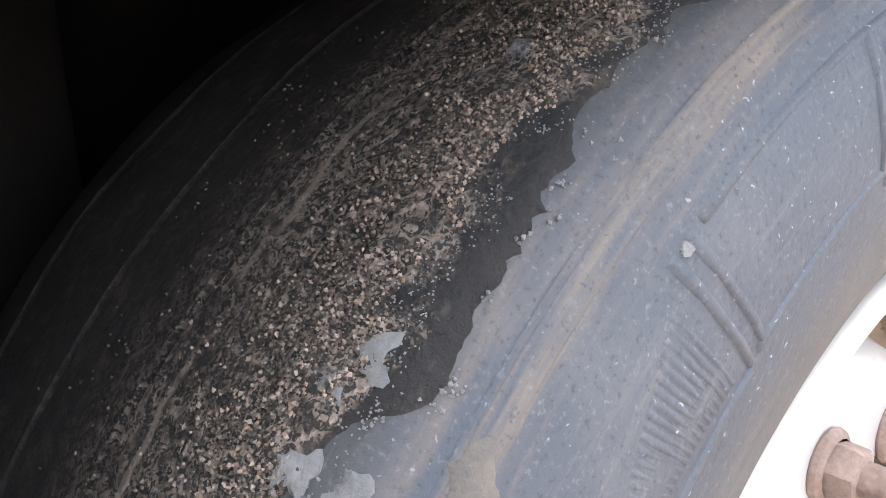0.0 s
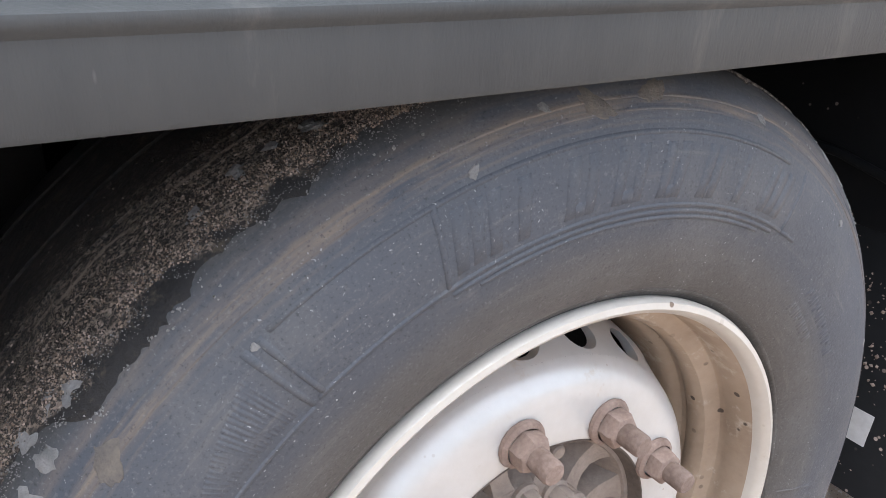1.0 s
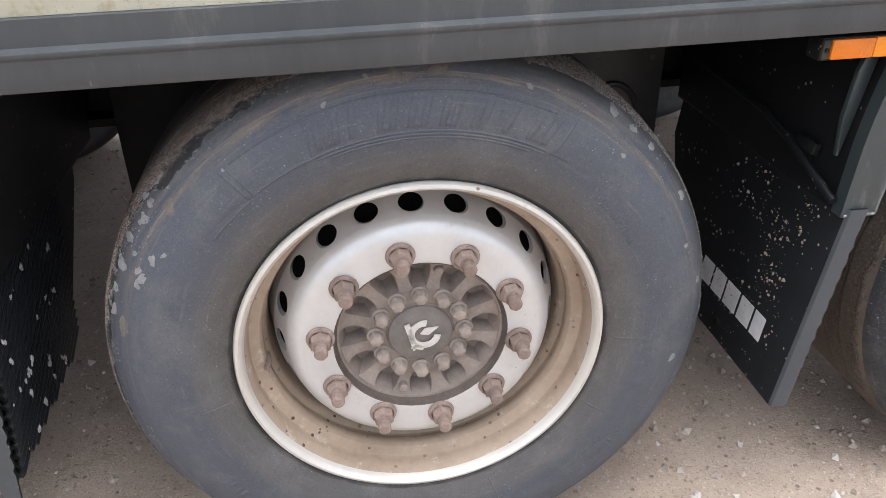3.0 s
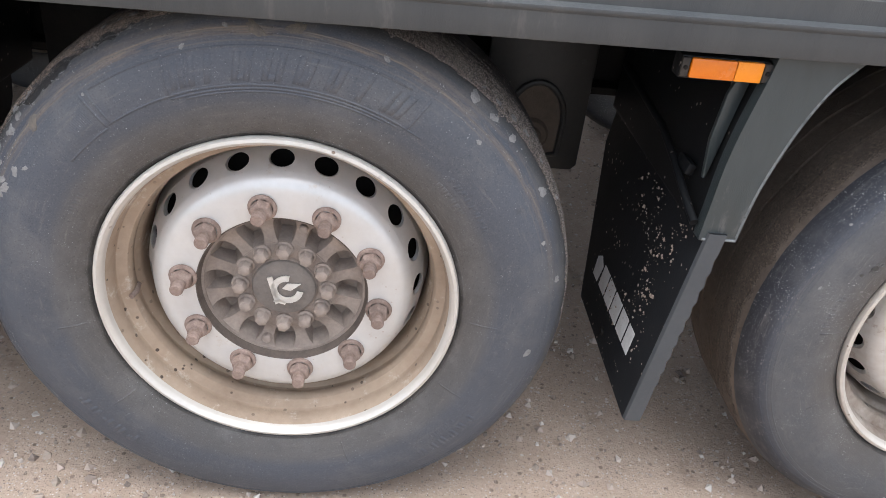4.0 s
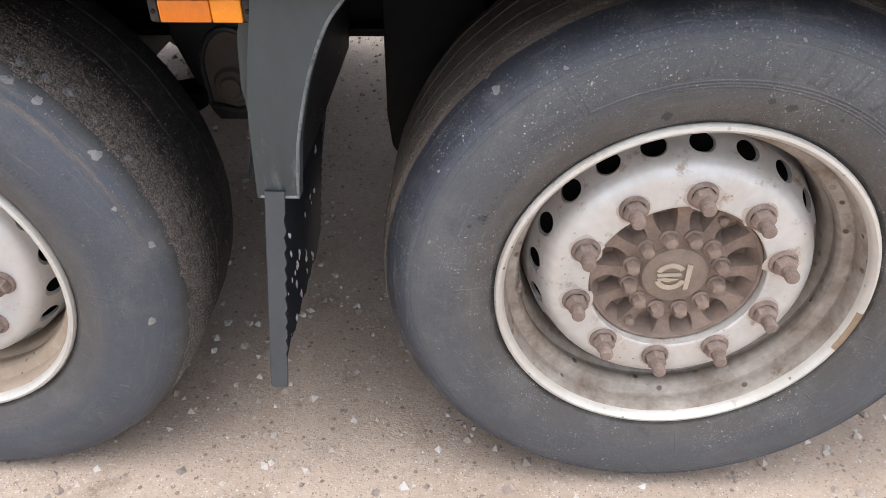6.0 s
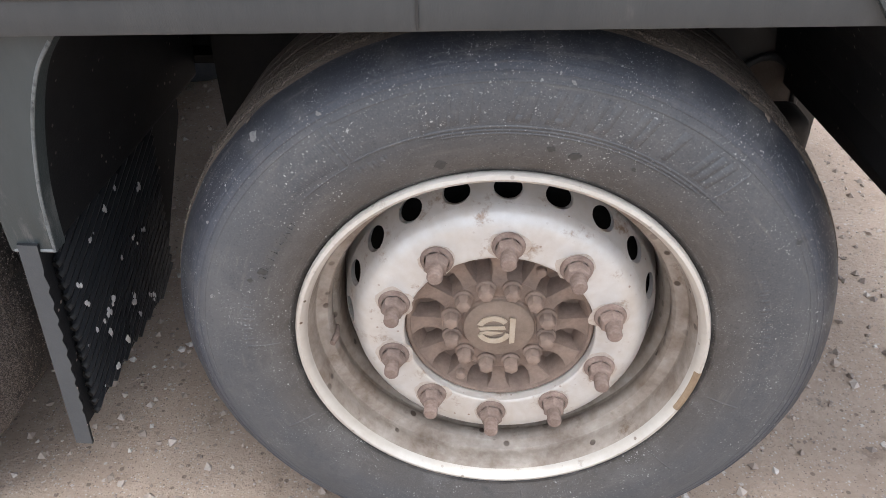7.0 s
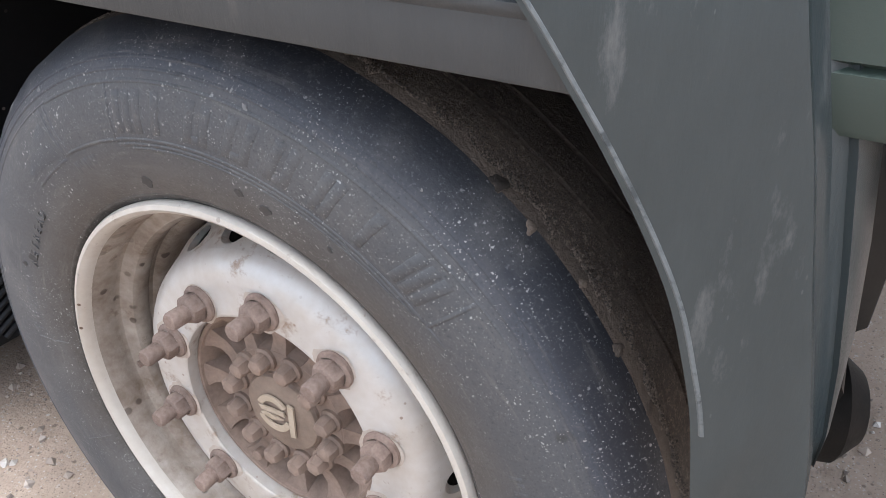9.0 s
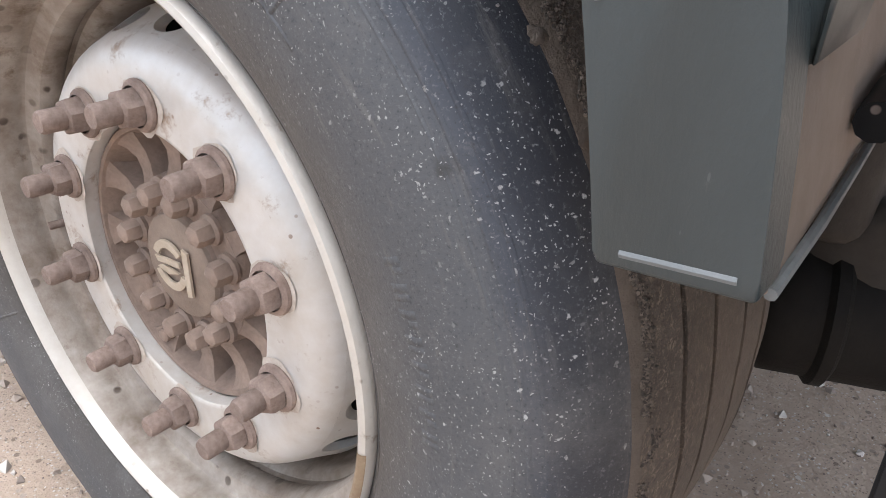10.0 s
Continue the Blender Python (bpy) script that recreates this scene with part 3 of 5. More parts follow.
OCT = [(0, 0, 1), (1, 0, 0), (0, 1, 0), (-1, 0, 0), (0, -1, 0), (0, 0, -1)]
OCT_FACES = [(0, 1, 2), (0, 2, 3), (0, 3, 4), (0, 4, 1), (5, 2, 1), (5, 3, 2), (5, 4, 3), (5, 1, 4)]


def scatter(name, places, mat, parent=None, label=""):
    """Many small stones, (place, size) each, joined into one mesh."""
    verts, faces = [], []
    for p, s in places:
        k = len(verts)
        turn = Euler([random.uniform(0, 6.28) for _ in range(3)]).to_matrix()
        for c in OCT:
            q = turn @ Vector(c)
            verts.append(tuple(Vector(p) + q * s * random.uniform(0.6, 1.3)))
        faces += [tuple(k + i for i in f) for f in OCT_FACES]
    me = bpy.data.meshes.new(name)
    me.from_pydata(verts, [], faces)
    me.materials.append(mat)
    ob = new(name, me)
    if parent:
        ob.parent = parent
    return tagged(ob, label, kind="stuff")


# ---- wheels ----
TYRE_SIDE = [(0.286, 0.03), (0.296, 0.016), (0.304, 0.007), (0.318, -0.003), (0.345, -0.011), (0.375, -0.0155), (0.4, -0.016), (0.425, -0.0125),
             (0.442, -0.007), (0.456, 0.0015), (0.467, 0.012), (0.475, 0.024), (0.481, 0.038), (0.485, 0.054)]
TYRE_WIDE = TYRE_SIDE[:9] + [(0.458, -0.0005), (0.47, 0.008), (0.4805, 0.018), (0.488, 0.031), (0.4925, 0.048)]
HALF = 0.175  # y of the tyre's middle
FLAT = -0.479  # the ground under the hub
DISC = -0.006  # how far the disc, the nuts and the hub stand out


def side_y(r, profile=TYRE_SIDE):
    """The y of the outer sidewall at a radius."""
    for (r0, y0), (r1, y1) in zip(profile, profile[1:]):
        if r0 <= r <= r1:
            return y0 + (y1 - y0) * (r - r0) / (r1 - r0)
    return TYRE_SIDE[-1][1]


def polar(r, deg, y):
    return (r * math.sin(radians(deg)), y, r * math.cos(radians(deg)))


def arc_band(bm, r0, r1, a0, a1, lift, slant=0.0, base=0.0004, profile=TYRE_SIDE, spread=0.0011):
    """A raised patch on the sidewall between two radii and two angles, leaning by slant degrees over its height."""
    na, nr = max(1, int(abs(a1 - a0) / 2.0)), max(1, int((r1 - r0) / 0.012))
    top = [[bm.verts.new(polar(r0 + (r1 - r0) * j / nr, a0 + (a1 - a0) * i / na + slant * j / nr, side_y(r0 + (r1 - r0) * j / nr, profile) - lift))
            for j in range(nr + 1)] for i in range(na + 1)]
    for i in range(na):
        for j in range(nr):
            bm.faces.new((top[i][j], top[i][j + 1], top[i + 1][j + 1], top[i + 1][j]))
    rim = [top[0][j] for j in range(nr + 1)] + [top[i][nr] for i in range(1, na + 1)] + [top[na][j] for j in range(nr - 1, -1, -1)] + [top[i][0] for i in range(na - 1, 0, -1)]
    am, rm = radians((a0 + a1) / 2 + slant / 2), (r0 + r1) / 2
    low = []
    for v in rim:
        r, w = math.hypot(v.co.x, v.co.z), math.atan2(v.co.x, v.co.z)
        r2 = r + (spread if r > rm else -spread)
        w += 0.0 if abs(a1 - a0) > 180 else math.copysign(spread / rm, math.sin(w - am - radians(slant) * ((r - r0) / (r1 - r0) - 0.5)))
        low.append(bm.verts.new((r2 * math.sin(w), v.co.y + lift + base, r2 * math.cos(w))))
    k = len(rim)
    for i in range(k):
        bm.faces.new((rim[i], rim[(i + 1) % k], low[(i + 1) % k], low[i]))


def make_tyre(parent, rubber, tread_mat, grooves, label, side, top):
    prof = list(side)
    crown = [(top - 0.003, 0.072)]
    for g in grooves:
        crown += [(top, g - 0.0035), (top - 0.011, g - 0.002), (top - 0.011, g + 0.002), (top, g + 0.0035)]
    crown.append((top - 0.003, 2 * HALF - 0.072))
    inner = [(r, 2 * HALF - y) for r, y in reversed(side)]
    bm = lathe(prof + crown + inner, 180, closed=True)
    for v in bm.verts:
        if v.co.z < FLAT:
            v.co.y += (0.006 if v.co.y > HALF else -0.006) * min(1, (FLAT - v.co.z) / 0.01)
            v.co.z = FLAT
        r = math.hypot(v.co.x, v.co.z)
        if r > 0.47 and 0.06 < v.co.y < 0.3:
            v.co.y += 0.006 * noise.noise(Vector((v.co.x * 14, v.co.y * 6, v.co.z * 14)))
        if r > 0.462:
            q = noise.noise(v.co * 22.0) * 0.0022
            v.co.x *= 1 + q
            v.co.z = max(FLAT, v.co.z * (1 + q))
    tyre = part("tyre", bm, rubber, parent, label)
    tyre.data.materials.append(tread_mat)
    for p in tyre.data.polygons:
        c = p.center
        if abs(c.y - HALF) < (0.139 if top > 0.495 else 0.132):
            p.material_index = 1
    return tyre


def sector_plate(bm, r0, y0, r1, y1, a0, a1, hole):
    """A sector of a cone between two circles with a round hole in its middle."""
    nh = 24
    am, tm = (a0 + a1) / 2, 0.5
    slope = math.hypot(r1 - r0, y1 - y0)
    rm = (r0 + r1) / 2

    def place(a, t):
        return polar(r0 + (r1 - r0) * t, a, y0 + (y1 - y0) * t)

    inside, outside = [], []
    half = (a1 - a0) / 2
    for k in range(nh):
        w = 2 * math.pi * k / nh
        c, s = math.cos(w), math.sin(w)
        inside.append(bm.verts.new(place(am + math.degrees(hole * c / rm), tm + hole * s / slope)))
        q = max(abs(c), abs(s))
        outside.append(bm.verts.new(place(am + half * c / q, tm + 0.5 * s / q)))
    for k in range(nh):
        j = (k + 1) % nh
        bm.faces.new((inside[k], inside[j], outside[j], outside[k]))
    deep = [bm.verts.new(v.co + Vector((0, 0.011, 0)) - 0.004 * Vector((v.co.x, 0, v.co.z)).normalized()) for v in inside]
    for k in range(nh):
        j = (k + 1) % nh
        bm.faces.new((inside[j], inside[k], deep[k], deep[j]))


def make_wheel(name, x, phi, hole_phi, rubber, tread_mat, barrel_mat, grooves, emblem_mat, label, tyre_label, cap_kind, side, top):
    wheel = empty(name, x, 0, 0.48, label=label, category="wheel", group="trailer wheels")
    hub_mat = HUB_BROWN if cap_kind else HUB
    tyre = make_tyre(wheel, rubber, tread_mat, grooves, tyre_label, side, top)
    # rim: rolled lip, bead seat, drop well, back flange
    lip = lathe([(0.298, 0.024), (0.302, 0.012), (0.3028, 0.004), (0.3, -0.0015), (0.295, -0.003), (0.2905, 0.0005), (0.288, 0.006), (0.2865, 0.013)], 144)
    rim = part("rim", lip, RIM_SCUFFED if cap_kind else RIM_PAINT, wheel, "off-white painted steel rim lip with scuffs")
    barrel = lathe([(0.2865, 0.013), (0.2835, 0.022), (0.2815, 0.042), (0.283, 0.047), (0.2815, 0.051), (0.274, 0.0545), (0.265, 0.058), (0.261, 0.065), (0.2605, 0.078), (0.2645, 0.084),
                    (0.264, 0.09), (0.2575, 0.096), (0.2555, 0.108), (0.2555, 0.18), (0.262, 0.26), (0.28, 0.3), (0.3, 0.345)], 144)
    part("barrel", barrel, barrel_mat, rim, "rim barrel stained with brown road dust")
    # disc: cone with hand holes, rounded bend, flat bolting face with a centre bore
    bm = lathe([(0.145, 0.07), (0.1445, 0.045), (0.146, 0.0435), (0.15, 0.043), (0.187, 0.043), (0.198, 0.044), (0.2075, 0.0474), (0.215, 0.0535), (0.22, 0.0595), (0.2225, 0.064)], 120)
    for k in range(20):
        sector_plate(bm, 0.2225, 0.064, 0.2435, 0.113, hole_phi + 18 * k - 9, hole_phi + 18 * k + 9, 0.0205)
    bm2 = lathe([(0.2435, 0.113), (0.247, 0.135), (0.2505, 0.155), (0.255, 0.178)], 120)
    me = bpy.data.meshes.new("tmp")
    bm2.to_mesh(me)
    bm2.free()
    bm.from_mesh(me)
    bpy.data.meshes.remove(me)
    bmesh.ops.remove_doubles(bm, verts=bm.verts, dist=0.0003)
    part("disc", bm, DISC_STAINED if cap_kind else DISC_PAINT, rim, "silver painted wheel disc with twenty round hand holes").location.y = DISC
    drum = lathe([(0.0, 0.16), (0.2, 0.16), (0.215, 0.17), (0.215, 0.33), (0.0, 0.33)], 48)
    part("brake_drum", drum, STEEL, wheel, "dark brake drum seen through the holes")
    # added black ring, keeps the lit barrel from showing through the hand holes
    part("dust_shield", lathe([(0.15, 0.135), (0.246, 0.15), (0.247, 0.16), (0.15, 0.155)], 60, closed=True), STEEL, wheel, "black backing added behind the disc to keep the hand holes dark")
    # wheel nuts: flange, hexagon, chamfer, stud
    bm = lathe([(0.0, 0.0), (0.023, 0.0), (0.024, -0.002), (0.023, -0.005), (0.0185, -0.0075)], 20)
    hexa = lathe([(0.0185, -0.0065), (0.0182, -0.019), (0.0165, -0.022), (0.0115, -0.0235), (0.0, -0.0235)], 6)
    me = bpy.data.meshes.new("tmp")
    hexa.to_mesh(me)
    hexa.free()
    bm.from_mesh(me)
    bpy.data.meshes.remove(me)
    nut = part("wheel_nut", bm, NUT, wheel)
    stud_bm = lathe([(0.0105, -0.02), (0.0112, -0.026), (0.0112, -0.0435), (0.0095, -0.0465), (0.0, -0.0465)], 16)
    stud = part("stud", stud_bm, NUT, nut)
    for i in range(10):
        m = Matrix.Translation(polar(0.1675, phi + 36 * i, 0.043 + DISC)) @ pose(0, 0, 0, random.uniform(-1.5, 1.5), random.uniform(0, 60), random.uniform(-1.5, 1.5))
        if i == 0:
            nut.matrix_basis = m
        else:
            again(stud, again(nut, wheel, m), Matrix())
    if cap_kind:
        # brown dust smeared round each nut
        for i in range(10):
            halo = bmesh.new()
            ring = []
            for k in range(28):
                w = 2 * math.pi * k / 28
                q = 0.0265 + 0.009 * max(-0.3, noise.noise(Vector((math.cos(w) * 1.5, math.sin(w) * 1.5, i * 3.1)))) + 0.002 * noise.noise(Vector((math.cos(w) * 7, math.sin(w) * 7, i * 1.7)))
                ring.append(halo.verts.new((q * math.sin(w), 0.0, q * math.cos(w))))
            halo.faces.new(ring)
            part("dust_smear", halo, HALO, wheel, smooth=False).matrix_basis = Matrix.Translation(polar(0.1675, phi + 36 * i, 0.0424 + DISC))
    # hub: ring wall, ribs between pockets, boss
    hub_bm = lathe([(0.1445, 0.062), (0.1415, 0.0585), (0.137, 0.059), (0.1345, 0.066), (0.125, 0.098), (0.1, 0.104), (0.093, 0.09), (0.0905, 0.072), (0.088, 0.0665),
                    (0.0585, 0.0655), (0.0565, 0.062), (0.0, 0.062)], 96)
    hub = part("hub", hub_bm, hub_mat, wheel, "brown dust-caked hub with ribs")
    hub.location.y = DISC
    if not cap_kind:
        part("hub_seal", lathe([(0.1408, 0.0578), (0.1432, 0.0535), (0.1442, 0.0455), (0.1452, 0.0432), (0.1466, 0.0428), (0.1472, 0.0436)], 96), SEAL, hub, "dark grimy ring round the hub")
    rib = bmesh.new()
    ring = [(0.085, 0.066, 0.0125), (0.093, 0.0685, 0.0105), (0.102, 0.071, 0.0098), (0.115, 0.0715, 0.0105), (0.126, 0.068, 0.0135), (0.1325, 0.0645, 0.0175), (0.1375, 0.061, 0.0235)]
    top = [(rib.verts.new((-w, y, r)), rib.verts.new((w, y, r))) for r, y, w in ring]
    low = [(rib.verts.new((-w - 0.006, 0.104, r)), rib.verts.new((w + 0.006, 0.104, r))) for r, y, w in ring]
    for (a, b), (c, d), (e, f), (g, h) in zip(top, top[1:], low, low[1:]):
        rib.faces.new((a, b, d, c))
        rib.faces.new((a, c, g, e))
        rib.faces.new((b, f, h, d))
    bmesh.ops.bevel(rib, geom=[e for e in rib.edges if len(e.link_faces) == 2 and e.calc_face_angle(0) > 0.7], offset=0.004, segments=3, affect="EDGES", profile=0.5)
    rib_ob = part("rib", rib, hub_mat, hub)
    bolt_bm = lathe([(0.0, 0.0), (0.0155, 0.0), (0.0155, -0.004), (0.0122, -0.0065)], 14)
    head = lathe([(0.0126, -0.0055), (0.0122, -0.018), (0.0104, -0.022), (0.005, -0.0242), (0.0, -0.0245)], 6)
    me = bpy.data.meshes.new("tmp")
    head.to_mesh(me)
    head.free()
    bolt_bm.from_mesh(me)
    bpy.data.meshes.remove(me)
    bolt = part("hub_bolt", bolt_bm, hub_mat, wheel)
    for i in range(12):
        a = phi + 11 + 30 * i
        m = pose(0, 0, 0, 0, a, 0)
        mb = Matrix.Translation(polar(0.0755, a, 0.066 + DISC)) @ pose(0, 0, 0, 0, random.uniform(0, 60), 0)
        if i == 0:
            rib_ob.matrix_basis, bolt.matrix_basis = pose(0, 0, 0, 0, a + 15, 0), mb
        else:
            again(rib_ob, hub, pose(0, 0, 0, 0, a + 15, 0))
            again(bolt, wheel, mb)
    for r, a in ((0.122, phi + 26), (0.122, phi + 206)):
        pin = lathe([(0.0, 0.0), (0.008, 0.0), (0.008, -0.012), (0.006, -0.014), (0.0, -0.014)], 12)
        o = part("plug", pin, hub_mat, hub)
        o.matrix_basis = Matrix.Translation(polar(r, a, 0.072))
    cap = part("hub_cap", lathe([(0.0565, 0.063), (0.054, 0.0585), (0.0515, 0.0575), (0.0, 0.056)], 48), CAP_TAN if cap_kind else CAP, wheel, "round grey hub cap with a worn emblem")
    cap.location.y = DISC
    em = bmesh.new()
    if cap_kind == 0:
        # a slanted bar and an open ring
        ringpts = [(polar(0.0225, 100 + a, 0)) for a in range(0, 271, 15)]
        rows = []
        for k, p in enumerate(ringpts):
            d = Vector(p).normalized()
            rows.append([em.verts.new(Vector((p[0] + 0.006, 0.0545, p[2])) + d * s) for s in (-0.0055, 0.0055)])
        for a, b in zip(rows, rows[1:]):
            em.faces.new((a[0], b[0], b[1], a[1]))
        for pts in (((-0.028, 0.022), (-0.019, 0.025), (-0.006, -0.025), (-0.014, -0.033)), ((-0.002, 0.002), (0.006, 0.012), (0.03, 0.013), (0.012, -0.002)),
                    ((-0.018, -0.026), (-0.012, -0.018), (0.006, -0.025), (0.002, -0.032))):
            em.faces.new([em.verts.new((x_, 0.0545, z_)) for x_, z_ in pts])
    else:
        # two arcs, a slanted star of bars and an upright bar beside them
        for a0, a1 in ((205, 340), (40, 165)):
            rows = []
            for a in range(a0, a1 + 1, 9):
                d = Vector((math.cos(radians(a)), 0, math.sin(radians(a))))
                rows.append([em.verts.new(Vector((-0.008, 0.0545, 0.001)) + d * q) for q in (0.0185, 0.027)])
            for a, b in zip(rows, rows[1:]):
                em.faces.new((a[0], b[0], b[1], a[1]))
        for pts in (((0.016, 0.026), (0.025, 0.024), (0.024, -0.024), (0.016, -0.026)), ((-0.032, 0.006), (0.008, 0.009), (0.01, 0.003), (-0.028, 0.0)),
                    ((-0.03, -0.006), (-0.02, -0.001), (0.006, -0.004), (-0.012, -0.01))):
            em.faces.new([em.verts.new((x_, 0.0545, z_)) for x_, z_ in pts])
    geo = bmesh.ops.extrude_face_region(em, geom=em.faces[:])
    for v in geo["geom"]:
        if isinstance(v, bmesh.types.BMVert):
            v.co.y -= 0.0025
    part("emblem", em, emblem_mat, cap, "raised worn emblem")
    if cap_kind:
        pat = bmesh.new()
        rows = [[pat.verts.new(polar(r, 96 + 2 * k, y)) for r, y in ((0.3008, -0.0008), (0.2982, -0.0031), (0.295, -0.0036), (0.2922, -0.0018), (0.2897, 0.0012))] for k in range(9)]
        for p, q in zip(rows, rows[1:]):
            for k in range(4):
                pat.faces.new((p[k], p[k + 1], q[k + 1], q[k]))
        part("rust_patch", pat, RUST_STAIN, rim, "brown rust on the rim lip")
    # valve
    vb = tube(bmesh.new(), [polar(0.262, 263, 0.085), polar(0.258, 263, 0.06), polar(0.262, 263, 0.045)], 0.005, 10)
    valve = part("valve_stem", vb, NUT, rim)
    return wheel, tyre


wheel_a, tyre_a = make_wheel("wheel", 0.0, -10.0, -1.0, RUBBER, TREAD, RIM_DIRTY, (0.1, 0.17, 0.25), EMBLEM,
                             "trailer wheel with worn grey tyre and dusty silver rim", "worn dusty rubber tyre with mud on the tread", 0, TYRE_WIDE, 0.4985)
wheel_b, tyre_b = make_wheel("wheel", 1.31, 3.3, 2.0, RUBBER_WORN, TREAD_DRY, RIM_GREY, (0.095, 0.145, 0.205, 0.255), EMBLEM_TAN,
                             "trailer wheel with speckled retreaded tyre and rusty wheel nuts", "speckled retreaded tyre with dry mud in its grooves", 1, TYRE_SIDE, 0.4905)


def raised(tyre, name, bands, label=""):
    bm = bmesh.new()
    for b in bands:
        arc_band(bm, *b, profile=TYRE_WIDE if tyre is tyre_a else TYRE_SIDE)
    ob = part(name, bm, tyre.data.materials[0], tyre, label, smooth=False)
    ob.data.polygons.foreach_set("use_smooth", [True] * len(ob.data.polygons))
    return ob


# sidewall relief: brand lettering as plain upright bars, panel lines, hatching and rings
STROKES = ((0.0, 0.3, 0.6), (0.12,), (0.02, 0.4), (0.0, 0.42), (0.02, 0.36), (0.05, 0.3), (0.12,), (0.0, 0.28, 0.56))


def side_relief(tyre, start, step, r0, r1, lift):
    for i, strokes in enumerate(STROKES):
        for q in strokes:
            a = start + step * (i + q)
            raised(tyre, "letter_bar", [(r0, r1, a, a + step * 0.2, lift, 1.3)])
        if len(strokes) == 2:
            raised(tyre, "letter_bar", [(r0, r0 + 0.008, start + step * (i + strokes[0] + 0.2), start + step * (i + strokes[1]), lift, 0.2)])
    a0, a1 = start - 17, start + step * 8 + 1
    for r, b0, b1 in ((r0 - 0.0075, a0 + 1, a1), (r0 - 0.0125, start - 1, a1 - 2), (r0 - 0.017, start + 2, a1 - 5), (r1 + 0.007, a0 + 2, a1 - 3)):
        raised(tyre, "panel_line", [(r, r + 0.002, b0, b1, lift * 1.1)])
    for a, lean in ((a0, -0.6), (a0 + 1.4, -0.6), (start - 1.5, 1.5), (a1, 1.0)):
        raised(tyre, "panel_line", [(r0 - 0.0075, r1 + 0.008, a, a + 0.4, lift * 1.1, lean)])
    raised(tyre, "panel_line", [(r0 - 0.0075, r0 - 0.0055, a1, a1 + 4, lift * 1.1)])
    raised(tyre, "panel_line", [(r0 - 0.011, r0 - 0.009, a0 - 12, a0, lift)])
    for k in range(24):
        raised(tyre, "hatch_line", [(r0 - 0.004 + 0.0002 * k, r1 - 0.002 - 0.0013 * k, a0 - 1.5 - k * 0.45, a0 - 1.32 - k * 0.45, 0.0005, -0.6)])


def small_bars(tyre, r0, r1, a0, step, count):
    for i in range(count):
        raised(tyre, "letter_bar", [(r0, r1, a0 + step * i, a0 + step * i + step * 0.26, 0.0006)])
        raised(tyre, "letter_bar", [(r0 if i % 2 else r0 + (r1 - r0) * 0.5, r1, a0 + step * (i + 0.4), a0 + step * (i + 0.62), 0.0006)])


side_relief(tyre_a, -20.5, 6.1, 0.394, 0.432, 0.001)
side_relief(tyre_b, -14.0, 6.9, 0.381, 0.421, 0.0008)
small_bars(tyre_a, 0.366, 0.376, 45, 2.2, 8)
small_bars(tyre_a, 0.345, 0.355, 44, 1.9, 6)
small_bars(tyre_a, 0.404, 0.424, 122, 3.4, 6)
small_bars(tyre_a, 0.386, 0.394, 126, 2.0, 5)
small_bars(tyre_a, 0.34, 0.352, -64, 2.2, 4)
small_bars(tyre_a, 0.4, 0.42, -140, 4.0, 5)
small_bars(tyre_b, 0.365, 0.378, 66, 2.6, 8)
small_bars(tyre_b, 0.352, 0.364, -30, 2.6, 3)
small_bars(tyre_b, 0.36, 0.374, -86, 3.0, 4)
for i, ch in enumerate("RETREAD"):
    cu = bpy.data.curves.new("letter", "FONT")
    cu.body, cu.size, cu.extrude, cu.align_x = ch, 0.017, 0.0012, "CENTER"
    tmp = new("letter", cu)
    me = bpy.data.meshes.new_from_object(tmp)
    bpy.data.objects.remove(tmp)
    me.materials.append(MOULDED)
    o = new("letter", me)
    o.parent = tyre_b
    a = -66 + 2.6 * i
    o.matrix_basis = Matrix.Translation(polar(0.352, a, side_y(0.356) - 0.0004)) @ pose(0, 0, 0, 0, a, 0) @ pose(0, 0, 0, 90, 0, 0)
for tyre in (tyre_a, tyre_b):
    for r0, r1 in ((0.3085, 0.311),) if tyre is tyre_a else ((0.4385, 0.4405), (0.4485, 0.45), (0.3085, 0.311), (0.4295, 0.4305)):
        raised(tyre, "ring_ridge", [(r0, r1, 0, 360, 0.0008)])
for r0, r1 in ((0.4545, 0.4556), (0.4625, 0.4636)):
    raised(tyre_a, "ring_ridge", [(r0, r1, 0, 360, 0.0005)])
for a in (-128, -100, 92, 118, 160):
    raised(tyre_a, "mould_line", [(0.312, 0.37, a, a + 0.35, 0.0008)])
    raised(tyre_b, "mould_line", [(0.312, 0.37, a + 12, a + 12.35, 0.0008)])

# the front axle's wheel and the far-side wheels
copy_thing(wheel_a, pose(-1.31, 0.0, 0.48))
copy_thing(wheel_b, pose(-1.31, 2.44, 0.48, 0, 0, 180))
copy_thing(wheel_a, pose(0.0, 2.44, 0.48, 0, 0, 180))
copy_thing(wheel_b, pose(1.31, 2.44, 0.48, 0, 0, 180))

# ---- ground ----
bm = bmesh.new()
n = 120
near = [-1.6 + 5.2 * i / n for i in range(n + 1)]
xs = [-150, -40, -12, -5] + near + [7, 14, 40, 150]
ys = [-150, -40, -12, -4] + [-1.5 + 5.0 * i / n for i in range(n + 1)] + [6, 12, 40, 150]
grid = [[bm.verts.new((x, y, noise.noise(Vector((x * 1.7, y * 1.7, 0))) * 0.004 + noise.noise(Vector((x * 9, y * 9, 3))) * 0.002 - 0.003)) for y in ys] for x in xs]
